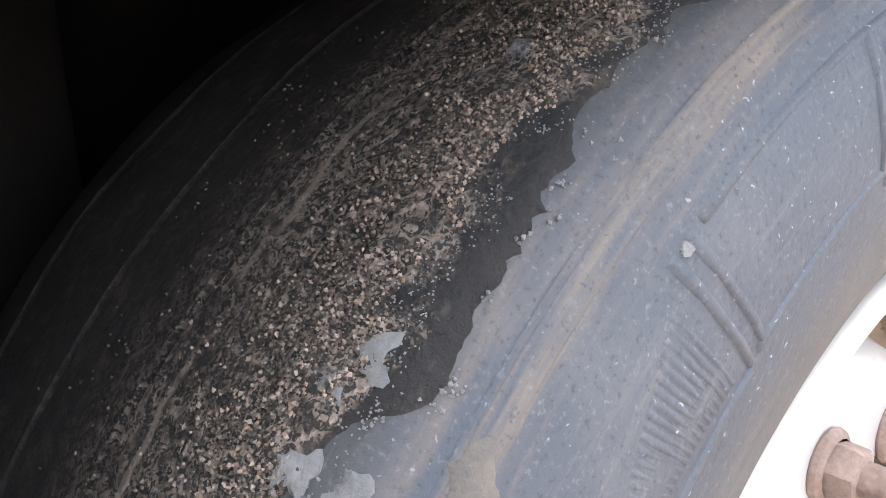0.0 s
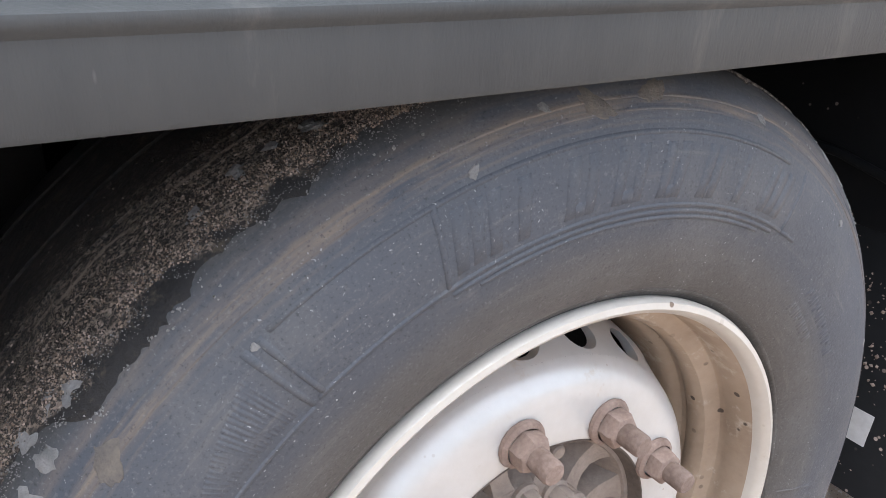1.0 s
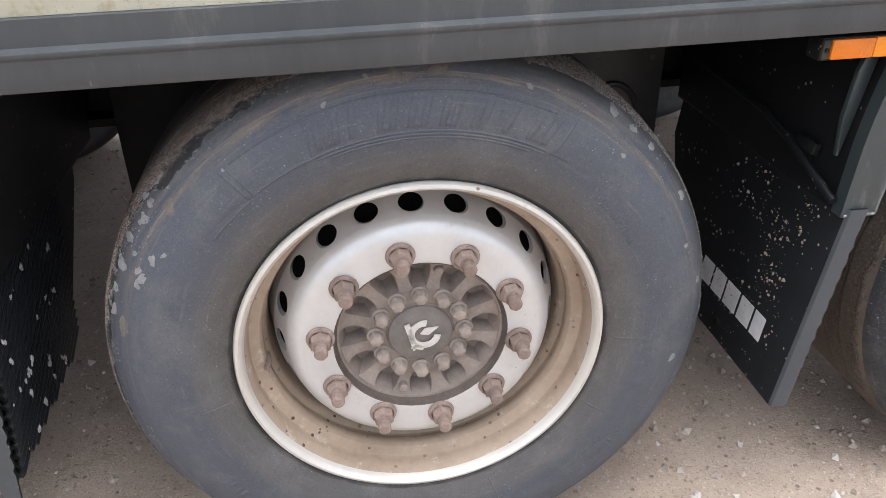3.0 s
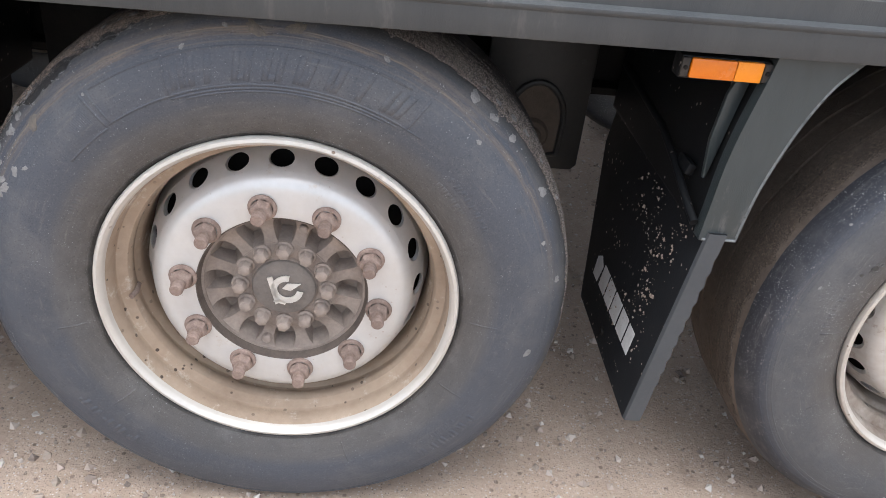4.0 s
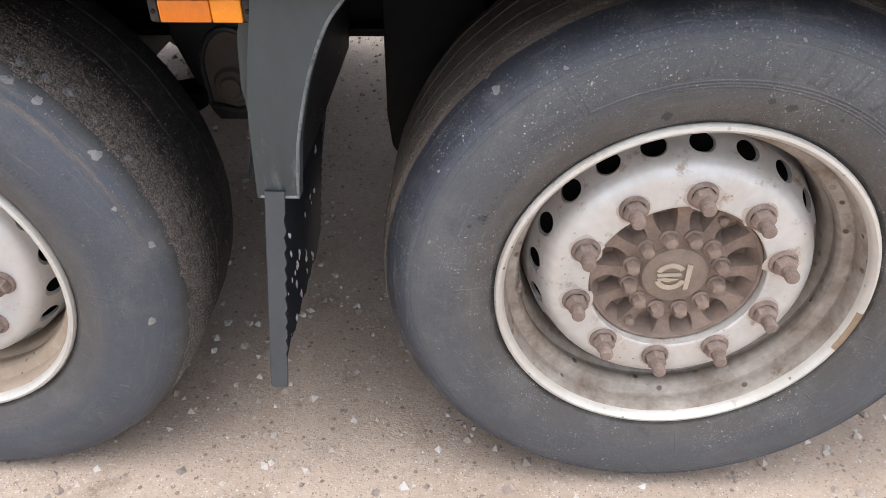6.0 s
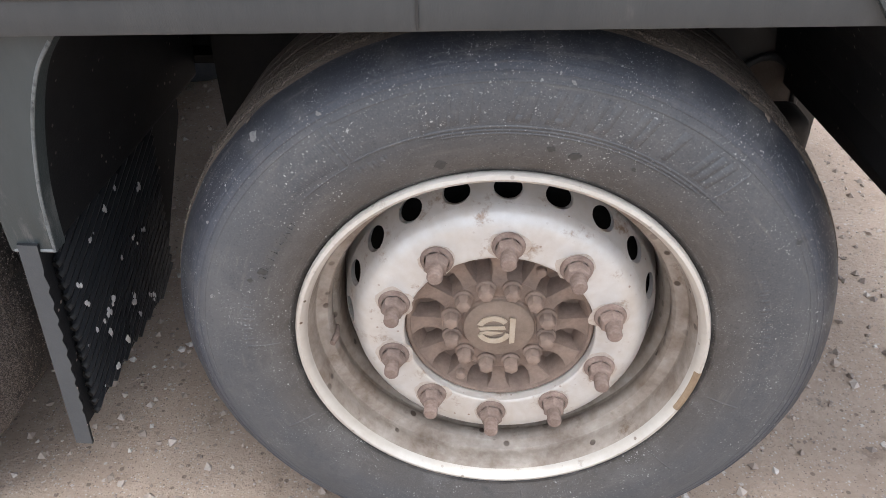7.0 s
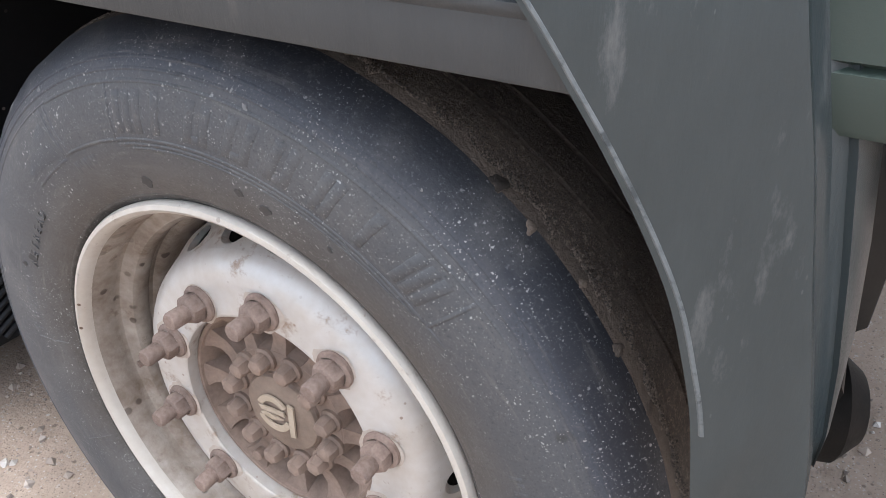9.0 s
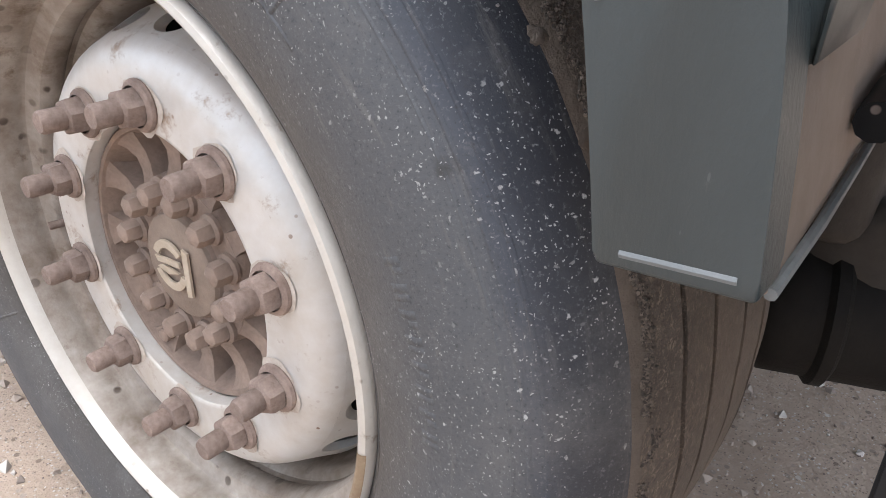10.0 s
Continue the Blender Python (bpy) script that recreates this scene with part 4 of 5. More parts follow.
for i in range(len(xs) - 1):
    for j in range(len(ys) - 1):
        bm.faces.new((grid[i][j], grid[i + 1][j], grid[i + 1][j + 1], grid[i][j + 1]))
ground = tagged(part("ground", bm, GROUND), "packed brown gravel yard with small stones", "ground", kind="structure")

places = []
for _ in range(46000):
    x, y = random.uniform(-1.5, 3.4), random.uniform(-0.5, 4.2)
    s = min(0.012, 0.0012 * random.paretovariate(1.55))
    places.append(((x, y, s * 0.15 - 0.003), s))
scatter("gravel", places, PEBBLE, None, "small loose stones on the ground")

# ---- trailer ----
trailer = empty("trailer", 0, 0, 0, label="dark grey and green trailer body with side rails and chassis", category="trailer")
SLOPE = pose(0, 0, 0.966, 0, -0.54, 0)


def rail_section(name, profile, x0, x1, mat, label):
    """A long bar with a profile in y and z."""
    bm = bmesh.new()
    steps = 24
    rows = [[bm.verts.new((x0 + (x1 - x0) * i / steps, y, z)) for y, z in profile] for i in range(steps + 1)]
    for a, b in zip(rows, rows[1:]):
        for k in range(len(profile)):
            j = (k + 1) % len(profile)
            bm.faces.new((a[k], a[j], b[j], b[k]))
    bm.faces.new(rows[0][::-1])
    bm.faces.new(rows[-1])
    o = part(name, bm, mat, trailer, label)
    o.matrix_basis = SLOPE
    return o


rail_section("side_rail", [(-0.044, 0.0), (-0.048, 0.001), (-0.05, 0.004), (-0.051, 0.0385), (-0.0535, 0.0415), (-0.055, 0.0445), (-0.0545, 0.0475), (-0.05, 0.0495), (-0.044, 0.052),
                           (-0.0455, 0.0835), (-0.043, 0.085), (0.0, 0.085), (0.0, 0.0)], -8.0, 1.735, RAIL, "dark grey plastic side rail with a raised seam")
rail_section("sill", [(-0.04, 0.0855), (-0.0405, 0.125), (-0.038, 0.128), (0.02, 0.128), (0.02, 0.0855)], -8.0, 1.72, CREAM, "cream painted sill with rust spots")
rail_section("body_panel", [(-0.034, 0.1285), (-0.036, 0.15), (-0.03, 0.156), (-0.03, 2.7), (2.5, 2.7), (2.5, 0.1285)], -8.0, 2.5, GREEN, "dark green body wall above the sill")
rail_section("floor_pan", [(0.0, 0.085), (0.0, 0.128), (2.46, 0.128), (2.46, 0.085)], -8.0, 2.5, STEEL, "dark underside of the load floor")
for y0 in (0.62, 1.72):
    section = [(y0 - 0.055, 0.7), (y0 + 0.065, 0.7), (y0 + 0.065, 0.716), (y0 + 0.012, 0.716), (y0 + 0.012, 1.06), (y0, 1.06), (y0, 0.716), (y0 - 0.055, 0.716)]
    bm = bmesh.new()
    rows = [[bm.verts.new((x, y, z)) for y, z in section] for x in (-8.0, 2.45)]
    for k in range(8):
        bm.faces.new((rows[0][k], rows[0][(k + 1) % 8], rows[1][(k + 1) % 8], rows[1][k]))
    part("chassis_beam", bm, STEEL, trailer, "dark longitudinal chassis beam", smooth=False)
rail_section("rear_sill", [(-0.034, 0.0), (-0.036, 0.004), (-0.036, 0.03), (-0.03, 0.033), (-0.036, 0.036), (-0.036, 0.127), (0.02, 0.127), (0.02, 0.0)], 1.74, 2.5, GREEN, "dark green rear sill")
for i in range(6):
    bm = box(bmesh.new(), -1.4 + 0.75 * i, -1.33 + 0.75 * i, 0.03, 2.4, 0.99, 1.05, 0.004)
    part("cross_member", bm, STEEL, trailer)
for x in (-0.321, 0.022, 0.314, 0.66, 1.0):
    bm = bmesh.new()
    ring = []
    for k in range(32):
        c, d = math.cos(k * math.pi / 16), math.sin(k * math.pi / 16)
        q = 1 + 0.4 * noise.noise(Vector((c * 1.6, d * 1.6, x * 9))) + 0.3 * noise.noise(Vector((c * 5, d * 5, x * 5)))
        ring.append(bm.verts.new((0.0105 * q * d, -0.0008, 0.0085 * q * c - (0.006 if c < -0.3 else 0.0) * q)))
    bm.faces.new(ring)
    o = part("rust_stain", bm, RUST_STAIN, trailer, "brown rust stain")
    o.location = (x - 0.003, -0.0402, 1.079 + 0.0095 * x)
    bm = lathe([(0.0, -0.004), (0.004, -0.004), (0.0055, -0.0025), (0.006, 0.0)], 14)
    for v in bm.verts:
        v.co *= 1 + 0.25 * noise.noise(v.co * 120)
    o = part("rusty_bolt", bm, RUST, trailer, "small dark rusty bolt head")
    o.location = (x, -0.0402, 1.081 + 0.0095 * x)
for i, w in enumerate((0.018, 0.008, 0.02, 0.012, 0.016, 0.006, 0.018)):
    bm = box(bmesh.new(), 0, w, -0.001, 0.001, 0, 0.004)
    o = part("print_bar", bm, INK, trailer, "small dark illegible print")
    o.location = (0.2 + 0.021 * i, -0.0458, 1.037)


o = part("joint", box(bmesh.new(), -0.0015, 0.0015, -0.0025, 0.0, 0.004, 0.082), INK, trailer, "narrow dark joint in the rail")
o.location = (1.215, -0.0505, 0.9775)

# ---- mudguards ----
def make_mudguard(label):
    guard = empty("mudguard", 0, 0, 0, label=label, category="mudguard", group="mudguards")
    left = [(0.659, 0.678), (0.662, 0.74), (0.666, 0.81), (0.675, 0.873), (0.69, 0.95), (0.694, 0.985)]
    right = [(0.83, 0.985), (0.812, 0.965), (0.784, 0.928), (0.757, 0.865), (0.735, 0.785), (0.726, 0.73), (0.721, 0.678)]
    left, right = smooth_line(left), smooth_line(right)
    bm = slab(left + right, -0.036, -0.012, 0.006, 3)
    skirt = part("skirt", bm, SKIRT, guard, "grey plastic mudguard side with a pale scuffed edge")
    part("edge_bead", tube(bmesh.new(), [(x - 0.003, -0.0345, z) for x, z in right[6:]], 0.0026, 8), SKIRT_WORN, skirt, "pale worn edge")
    part("edge_bead", tube(bmesh.new(), [(0.664, -0.0345, 0.68), (0.718, -0.0345, 0.68)], 0.003, 8), PALE_EDGE, skirt, "pale worn edge")
    bm = slab([(x + 0.004, z) for x, z in left] + [(x - 0.01, z) for x, z in right], -0.012, 0.56, 0.004, 2)
    shell = part("shell", bm, BLACK, guard, "black moulded mudguard shell with dirt specks")
    # moulded lip and pocket on the front
    bm = tube(bmesh.new(), [(0.652, -0.02, 0.7), (0.647, 0.03, 0.722), (0.644, 0.1, 0.752), (0.646, 0.2, 0.775), (0.654, 0.5, 0.79)], 0.007, 10)
    part("lip", bm, BLACK, shell)
    bm = slab([(0.645, 0.75), (0.66, 0.745), (0.664, 0.765), (0.65, 0.77)], 0.05, 0.1, 0.003, 2)
    part("pocket", bm, BLACK, shell)
    bm = slab([(0.655, 0.765), (0.66, 0.765), (0.671, 0.85), (0.688, 0.95), (0.67, 0.95), (0.655, 0.9), (0.65, 0.83)], 0.004, 0.014, 0.003, 2)
    part("fin", bm, SKIRT, shell, "grey fin on the mudguard front")
    # flap: a sheet with a folded outer lip, hung slightly forward
    def fx(z):
        return 0.668 - 0.118 * (0.668 - z)
    bm = bmesh.new()
    rows = []
    for k in range(41):
        z = 0.692 - 0.397 * k / 40
        x = fx(z)
        back = 0.03 + (0.0022 * math.sin(k * 2.1) if 4 < k < 34 else 0)
        inn = 0.36 + 0.6 * (z - 0.3) if z < 0.6 else 0.54
        sec = [(x + back, -0.0415), (x + 0.012, -0.0415), (x + 0.002, -0.0405), (x - 0.001, -0.034), (x - 0.001, inn), (x + 0.004, inn), (x + 0.004, -0.034), (x + back, -0.0365)]
        rows.append([bm.verts.new((a, b, z)) for a, b in sec])
    for a, b in zip(rows, rows[1:]):
        for k in range(8):
            bm.faces.new((a[k], a[(k + 1) % 8], b[(k + 1) % 8], b[k]))
    bm.faces.new(rows[0][::-1])
    bm.faces.new(rows[-1])
    flap = part("mud_flap", bm, FLAP, guard, "black rubber mud flap with white print and diagonal ribs behind")
    flap.data.materials.append(FLAP_EDGE)
    for p in flap.data.polygons:
        if p.center.y < 0.005 and p.normal.y < -0.3:
            p.material_index = 1
    # ribs behind
    bm = bmesh.new()
    for k in range(-9, 18):
        z0 = 0.31 + 0.0205 * k
        pts = [(fx(z0 + 0.2 * q) + 0.0108, 0.022 + 0.36 * q, z0 + 0.2 * q) for q in (i / 16 for i in range(17)) if 0.305 < z0 + 0.2 * q < 0.66 and 0.36 * q < 0.34 + 0.6 * (z0 + 0.2 * q - 0.3)]
        if len(pts) > 1:
            part("rib", tube(bmesh.new(), pts, 0.0075, 8), RIB_RUBBER, flap)
        if 0 <= k < 16:
            hole = part("hole", tube(bmesh.new(), [(fx(z0) + 0.0115, 0.014, z0), (fx(z0) + 0.0135, 0.021, z0 + 0.001)], 0.0058, 10), INK, flap)
    for k in range(24):
        z, y = random.uniform(0.33, 0.64), random.uniform(0.03, 0.32)
        bm = bmesh.new()
        size = random.uniform(0.003, 0.008)
        for q in range(random.choice((1, 2, 3))):
            lump(bm, (0, size * random.uniform(-0.9, 0.9), size * random.uniform(-1.2, 1.2)), size * random.uniform(0.6, 1.0), (0.2, 1.0, 1.3))
        part("splash", bm, PRINT, flap, "dried pale splash").location = (fx(z) + 0.0185, y, z)
    places = []
    while len(places) < 300:
        z, y = random.uniform(0.33, 0.665), abs(random.gauss(0.05, 0.14)) + 0.018
        if y < 0.34 + 0.6 * (z - 0.3) and noise.noise(Vector((y * 14, z * 9, 2))) > -0.1:
            places.append(((fx(z) - 0.0012, y, z), min(0.0045, 0.0009 * random.paretovariate(1.8))))
    scatter("mud_spatter", places, SPATTER, flap, "tan spatter of dried mud")
    # print: a mark and five blocks
    y = 0.335
    for k, (w, h) in enumerate(((0.05, 0.055), (0.05, 0.05), (0.05, 0.05), (0.054, 0.05), (0.05, 0.05), (0.04, 0.05))):
        zc = 0.4 + 0.0 * k
        bm = bmesh.new()
        xx = fx(zc) - 0.0018
        tilt = 0.118
        ring = [(y, -h / 2), (y - w * 0.86, -h / 2), (y - w * 0.86, h / 2), (y, h / 2)] if k else [(y, -h / 2), (y - w * 0.7, -h / 2), (y - w * 0.85, h / 4), (y - w * 0.35, h / 2), (y + w * 0.1, h / 4)]
        v1 = [bm.verts.new((xx + tilt * dz, yy, zc + dz)) for yy, dz in ring]
        v2 = [bm.verts.new((xx + tilt * dz + 0.0015, yy, zc + dz)) for yy, dz in ring]
        bm.faces.new(v1)
        bm.faces.new(v2[::-1])
        for i in range(len(v1)):
            bm.faces.new((v1[i], v2[i], v2[(i + 1) % len(v1)], v1[(i + 1) % len(v1)]))
        part("print_block", bm, PRINT, flap, "white printed block", smooth=False)
        y -= w
    bm = lathe([(0.0, 0.0), (0.009, 0.0), (0.009, 0.0), (0.008, -0.005), (0.0, -0.006)], 16)
    bmesh.ops.rotate(bm, verts=bm.verts, matrix=Euler((0, 0, radians(-90))).to_matrix())
    o = part("bolt", bm, STEEL, flap)
    o.location = (fx(0.33) - 0.001, 0.18, 0.33)
    return guard


guard = make_mudguard("grey and black plastic mudguard with a hanging mud flap")
copy_thing(guard, pose(-1.31, 0, 0))

# rear mudguard behind the second wheel
rear = empty("mudguard", 0, 0, 0, label="large grey plastic rear mudguard with scratched rounded edges", category="mudguard", group="mudguards")
left = [(1.57, 1.12), (1.646, 1.033), (1.68, 0.99), (1.705, 0.957), (1.732, 0.917), (1.753, 0.879), (1.768, 0.838), (1.779, 0.8), (1.789, 0.744), (1.796, 0.696)]
right = [(1.857, 0.7), (1.849, 0.78), (1.835, 0.85), (1.821, 0.91), (1.806, 0.974), (1.785, 1.05), (1.768, 1.12)]
back_line = [(x - 0.004, z - 0.012) for x, z in right]
inner = [(x + 0.008, z) for x, z in left[:8]] + [(1.7945, 0.747)]
left, right = smooth_line(left), smooth_line(right)
bm = slab(left + right, -0.0605, -0.034, 0.008, 3)
skirt = part("skirt", bm, SKIRT, rear, "grey scratched mudguard side")
part("edge_bead", tube(bmesh.new(), [(x + 0.0065, -0.0587, z) for x, z in left if z > 0.79], 0.0026, 8), SKIRT_WORN, skirt, "scuffed paler edge")
part("edge_bead", tube(bmesh.new(), [(1.806, -0.059, 0.7035), (1.849, -0.059, 0.707)], 0.0022, 8), PALE_EDGE, skirt, "pale worn edge")
bm = bmesh.new()
rows = []
for z, x0, grow in ((0.775, 1.848, 0.0), (0.8, 1.845, 0.006), (0.85, 1.834, 0.014), (0.91, 1.82, 0.02), (0.974, 1.805, 0.024), (1.05, 1.784, 0.026), (1.12, 1.767, 0.026)):
    rows.append([bm.verts.new((x0 + dx + k * grow, y, z)) for dx, k, y in ((-0.012, 0.0, -0.0585), (-0.004, 0.1, -0.057), (-0.001, 0.2, -0.047), (0.0, 0.25, -0.036), (0.002, 0.45, -0.031),
                                                                           (0.003, 0.6, -0.033), (0.003, 0.75, -0.026), (0.002, 1.0, 0.012), (0.001, 0.95, 0.05))])
for p, q in zip(rows, rows[1:]):
    for k in range(8):
        bm.faces.new((p[k], p[k + 1], q[k + 1], q[k]))
o = part("return_edge", bm, SKIRT, rear, "rounded return of the mudguard")
o.modifiers.new("thick", "SOLIDIFY").thickness = 0.004
bm = slab(inner + [(x + 0.02, z + 0.006) for x, z in reversed(inner)], -0.03, 0.5, 0.002, 1)
part("shell", bm, BLACK, rear, "black curved shell over the tyre")
# the sheet at the back of the mudguard: dusty outside, with a rolled lower lip
bm = slab(back_line + [(x - 0.005, z) for x, z in reversed(back_line)], -0.03, 0.56, 0.0015, 1)
for v in bm.verts:
    v.co.x -= 0.06 * max(0.0, v.co.y) ** 1.2
sheet = part("back_sheet", bm, BLACK, rear, "black back sheet caked with tan dust")
sheet.data.materials.append(SHEET_DUST)
for p in sheet.data.polygons:
    if p.normal.x > 0.3:
        p.material_index = 1
part("lip", tube(bmesh.new(), [(back_line[0][0] + 0.001 - 0.06 * max(0.0, y) ** 1.2, y, back_line[0][1] + 0.001) for y in (-0.028, 0.05, 0.15, 0.25, 0.35, 0.45, 0.555)], 0.0028, 8), PALE_EDGE, sheet, "pale worn edge")
part("seal", tube(bmesh.new(), [(back_line[0][0] + 0.006 - 0.06 * max(0.0, y) ** 1.2, y, back_line[0][1] + 0.03 + 0.02 * y) for y in (0.12, 0.16, 0.25, 0.35, 0.45, 0.555)], 0.011, 10), BLACK, sheet, "black rubber seal along the lower edge")

# ---- side marker lamp ----
lamp = empty("side_marker_lamp", 0.628, -0.024, 0.946, label="amber side marker lamp under the rail", category="lamp")
part("housing", box(bmesh.new(), -0.066, 0.064, -0.002, 0.03, -0.017, 0.016, 0.003), BLACK, lamp, "black housing with grey end caps")
part("lens", box(bmesh.new(), -0.053, 0.012, -0.009, 0.0, -0.0145, 0.014, 0.003), AMBER, lamp, "amber lens")
part("reflector", box(bmesh.new(), 0.0125, 0.051, -0.008, 0.0, -0.0145, 0.014, 0.002), AMBER_LIGHT, lamp, "amber reflector")
for x in (-0.06, 0.058):
    o = part("end_cap", box(bmesh.new(), -0.006, 0.006, -0.007, 0.0, -0.014, 0.014, 0.003), GRIME, lamp)
    o.location.x = x
    bm = lathe([(0.0, -0.009), (0.003, -0.009), (0.0035, -0.006), (0.0035, 0.0)], 10)
    o2 = part("screw", bm, STEEL, lamp)
    o2.location.x = x

# ---- axles and hangers ----
for x in (-1.31, 0.0, 1.31):
    axle = empty("axle", x, 0, 0.48, label="dark grimy trailer axle beam with brake parts", category="axle", group="axles")
    bm = tube(bmesh.new(), [(0, 0.3, 0), (0, 1.2, 0), (0, 2.14, 0)], 0.065, 20)
    part("beam", bm, GRIME, axle)
    for y in (0.52, 1.86):
        arm = slab([(-0.5, 0.1), (-0.44, 0.16), (-0.1, 0.09), (0.1, 0.08), (0.42, 0.14), (0.42, 0.1), (0.1, -0.09), (-0.1, -0.09), (-0.5, 0.04)], y - 0.04, y + 0.04, 0.008, 2)
        part("trailing_arm", arm, STEEL, axle)
        bag = lathe([(0.0, 0.0), (0.09, 0.0), (0.12, 0.03), (0.125, 0.07), (0.115, 0.1), (0.125, 0.13), (0.125, 0.19), (0.1, 0.22), (0.0, 0.22)], 28)
        bmesh.ops.rotate(bag, verts=bag.verts, matrix=Euler((radians(90), 0, 0)).to_matrix())
        o = part("air_spring", bag, BLACK, axle)
        o.location = (0.42, 0.74 if y < 1 else 1.64, 0.16)
    part("support_plate", slab([(-0.51, 0.5), (-0.512, 0.1), (-0.505, 0.03), (-0.485, 0.0), (-0.45, -0.02), (-0.36, -0.02), (-0.32, 0.02), (-0.32, 0.5)], 0.44, 0.47, 0.006, 2), STEEL, axle, "dark steel plate beside the tyre")
    if x > 1:
        cal = box(bmesh.new(), 0.44, 0.53, 0.36, 0.46, 0.06, 0.2, 0.025, 3)
        box(cal, 0.47, 0.57, 0.38, 0.44, -0.06, 0.1, 0.025, 3)
        part("brake_caliper", cal, GRIME, axle)
        for dx, dz in ((0.46, 0.17), (0.5, 0.15), (0.47, 0.1)):
            b_ = lathe([(0.0, -0.02), (0.013, -0.02), (0.015, -0.015), (0.015, 0.0)], 10)
            o = part("bolt", b_, GRIME, axle)
            o.location = (dx, 0.36, dz)
        ch = lathe([(0.0, 0.0), (0.06, 0.0), (0.075, 0.02), (0.075, 0.06), (0.082, 0.065), (0.082, 0.075), (0.075, 0.08), (0.075, 0.14), (0.05, 0.17), (0.0, 0.17)], 28)
        bmesh.ops.rotate(ch, verts=ch.verts, matrix=Euler((0, radians(12), radians(-70))).to_matrix())
        o = part("brake_chamber", ch, STEEL, axle)
        o.location = (0.44, 0.4, -0.02)

for x in (0.478, -0.83, 1.785):
    hanger = empty("hanger_bracket", x, 0.5, 0.0, label="dark steel hanger bracket with a rounded recess", category="bracket", group="hanger brackets")
    out = [(-0.115, 0.98), (-0.115, 0.72), (-0.06, 0.56), (-0.045, 0.54), (0.1, 0.54), (0.112, 0.552), (0.112, 0.98)]
    part("plate", slab(out, 0.0, 0.014, 0.003, 2), HANGER, hanger)
    arch = [(0.0 + 0.062 * math.sin(radians(a)), 0.655 + 0.085 * math.cos(radians(a))) for a in range(-90, 91, 15)]
    pts = [(-0.058, -0.006, 0.58)] + [(px, -0.006, pz) for px, pz in arch] + [(0.058, -0.006, 0.58), (0.0, -0.006, 0.565), (-0.058, -0.006, 0.58)]
    part("recess_rim", tube(bmesh.new(), pts, 0.007, 8), HANGER, hanger)
    part("recess", slab([(px, pz) for px, _, pz in pts[:-1]], -0.004, 0.004), HANGER_DUST, hanger, "recess caked with brown dust")
    for bx, bz in ((-0.03, 0.79), (0.085, 0.79)):
        part("bolt_hole", lathe([(0.0, -0.001), (0.006, -0.001), (0.006, 0.004)], 10), INK, hanger).location = (bx, 0, bz)
    part("boss", lathe([(0.0, -0.02), (0.02, -0.02), (0.024, -0.012), (0.034, -0.01), (0.04, 0.0)], 24), HANGER_DUST, hanger).location = (-0.005, -0.004, 0.62)

# ---- mud on the tyre shoulders ----
def shoulder(profile, top, y):
    pts = profile[9:] + [(top - 0.003, 0.072), (top, 0.1)]
    for (r0, y0), (r1, y1) in zip(pts, pts[1:]):
        if y0 <= y <= y1:
            return r0 + (r1 - r0) * (y - y0) / (y1 - y0)
    return top


def caked_mud(tyre, profile, top, count, a0, a1, start, spread, smallest, largest, gate, mat=CRUMB):
    places = []
    while len(places) < count:
        a = random.uniform(a0, a1)
        edge = start + 0.012 * noise.noise(Vector((a * 0.22, 1.0, 0))) + 0.006 * noise.noise(Vector((a * 0.9, 5.0, 0)))
        y = edge + abs(random.gauss(0, spread))
        if y > 0.3 or noise.noise(Vector((a * 0.35, y * 40, 2.0))) < gate:
            continue
        lift = 0.0019 if tyre is tyre_a and y < 0.047 and -127 < a < -12 else 0.0004
        places.append((polar(shoulder(profile, top, y) + lift, a, y), random.uniform(smallest, largest)))
    scatter("dried_mud", places, mat, tyre, "dry crumbs of mud and grit")


def torn_edge(tyre, profile, top, a0, a1, start):
    """The ragged black edge where the tread rubber has worn away from the shoulder, with pale chips along it."""
    bm = bmesh.new()
    rows, chips = [], []
    steps = int((a1 - a0) / 0.25)
    for i in range(steps + 1):
        a = a0 + (a1 - a0) * i / steps
        fade = min(1.0, (i / steps) * 8, (1 - i / steps) * 4)
        e = start + (1 - fade) * 0.02 + 0.007 * noise.noise(Vector((a * 0.16, 3.0, 0))) + 0.004 * noise.noise(Vector((a * 0.6, 7.0, 0))) + 0.002 * noise.noise(Vector((a * 2.3, 9.0, 0)))
        e += 0.015 * min(1.0, max(0.0, (-46.5 - a) / 4)) * (1 - 0.6 * min(1.0, max(0.0, (-58 - a) / 10)))
        row = []
        for k in range(9):
            y = e + (0.046 - e) * k / 8
            up = (0.0 if k == 0 else 0.0012 + 0.0007 * noise.noise(Vector((a * 0.8, y * 240, 4.0)))) - (0.0006 if k == 0 else 0.0)
            row.append(bm.verts.new(polar(shoulder(profile, top, y) + up, a, y - (0.0012 if k else 0.0))))
        rows.append(row)
        if random.random() < 0.3 and noise.noise(Vector((a * 0.5, 12.0, 0))) > 0.0:
            for _ in range(5):
                y = e + random.gauss(-0.0005, 0.0012)
                chips.append((polar(shoulder(profile, top, y) + 0.0004, a + random.uniform(-0.3, 0.3), y - 0.0005), random.uniform(0.0003, 0.0011)))
    for p, q in zip(rows, rows[1:]):
        for k in range(8):
            bm.faces.new((p[k], p[k + 1], q[k + 1], q[k]))
    edge = part("torn_edge", bm, TREAD, tyre, "ragged black edge of worn tread rubber")
    scatter("chipping", chips, CLOD, edge, "pale chips along the torn edge")


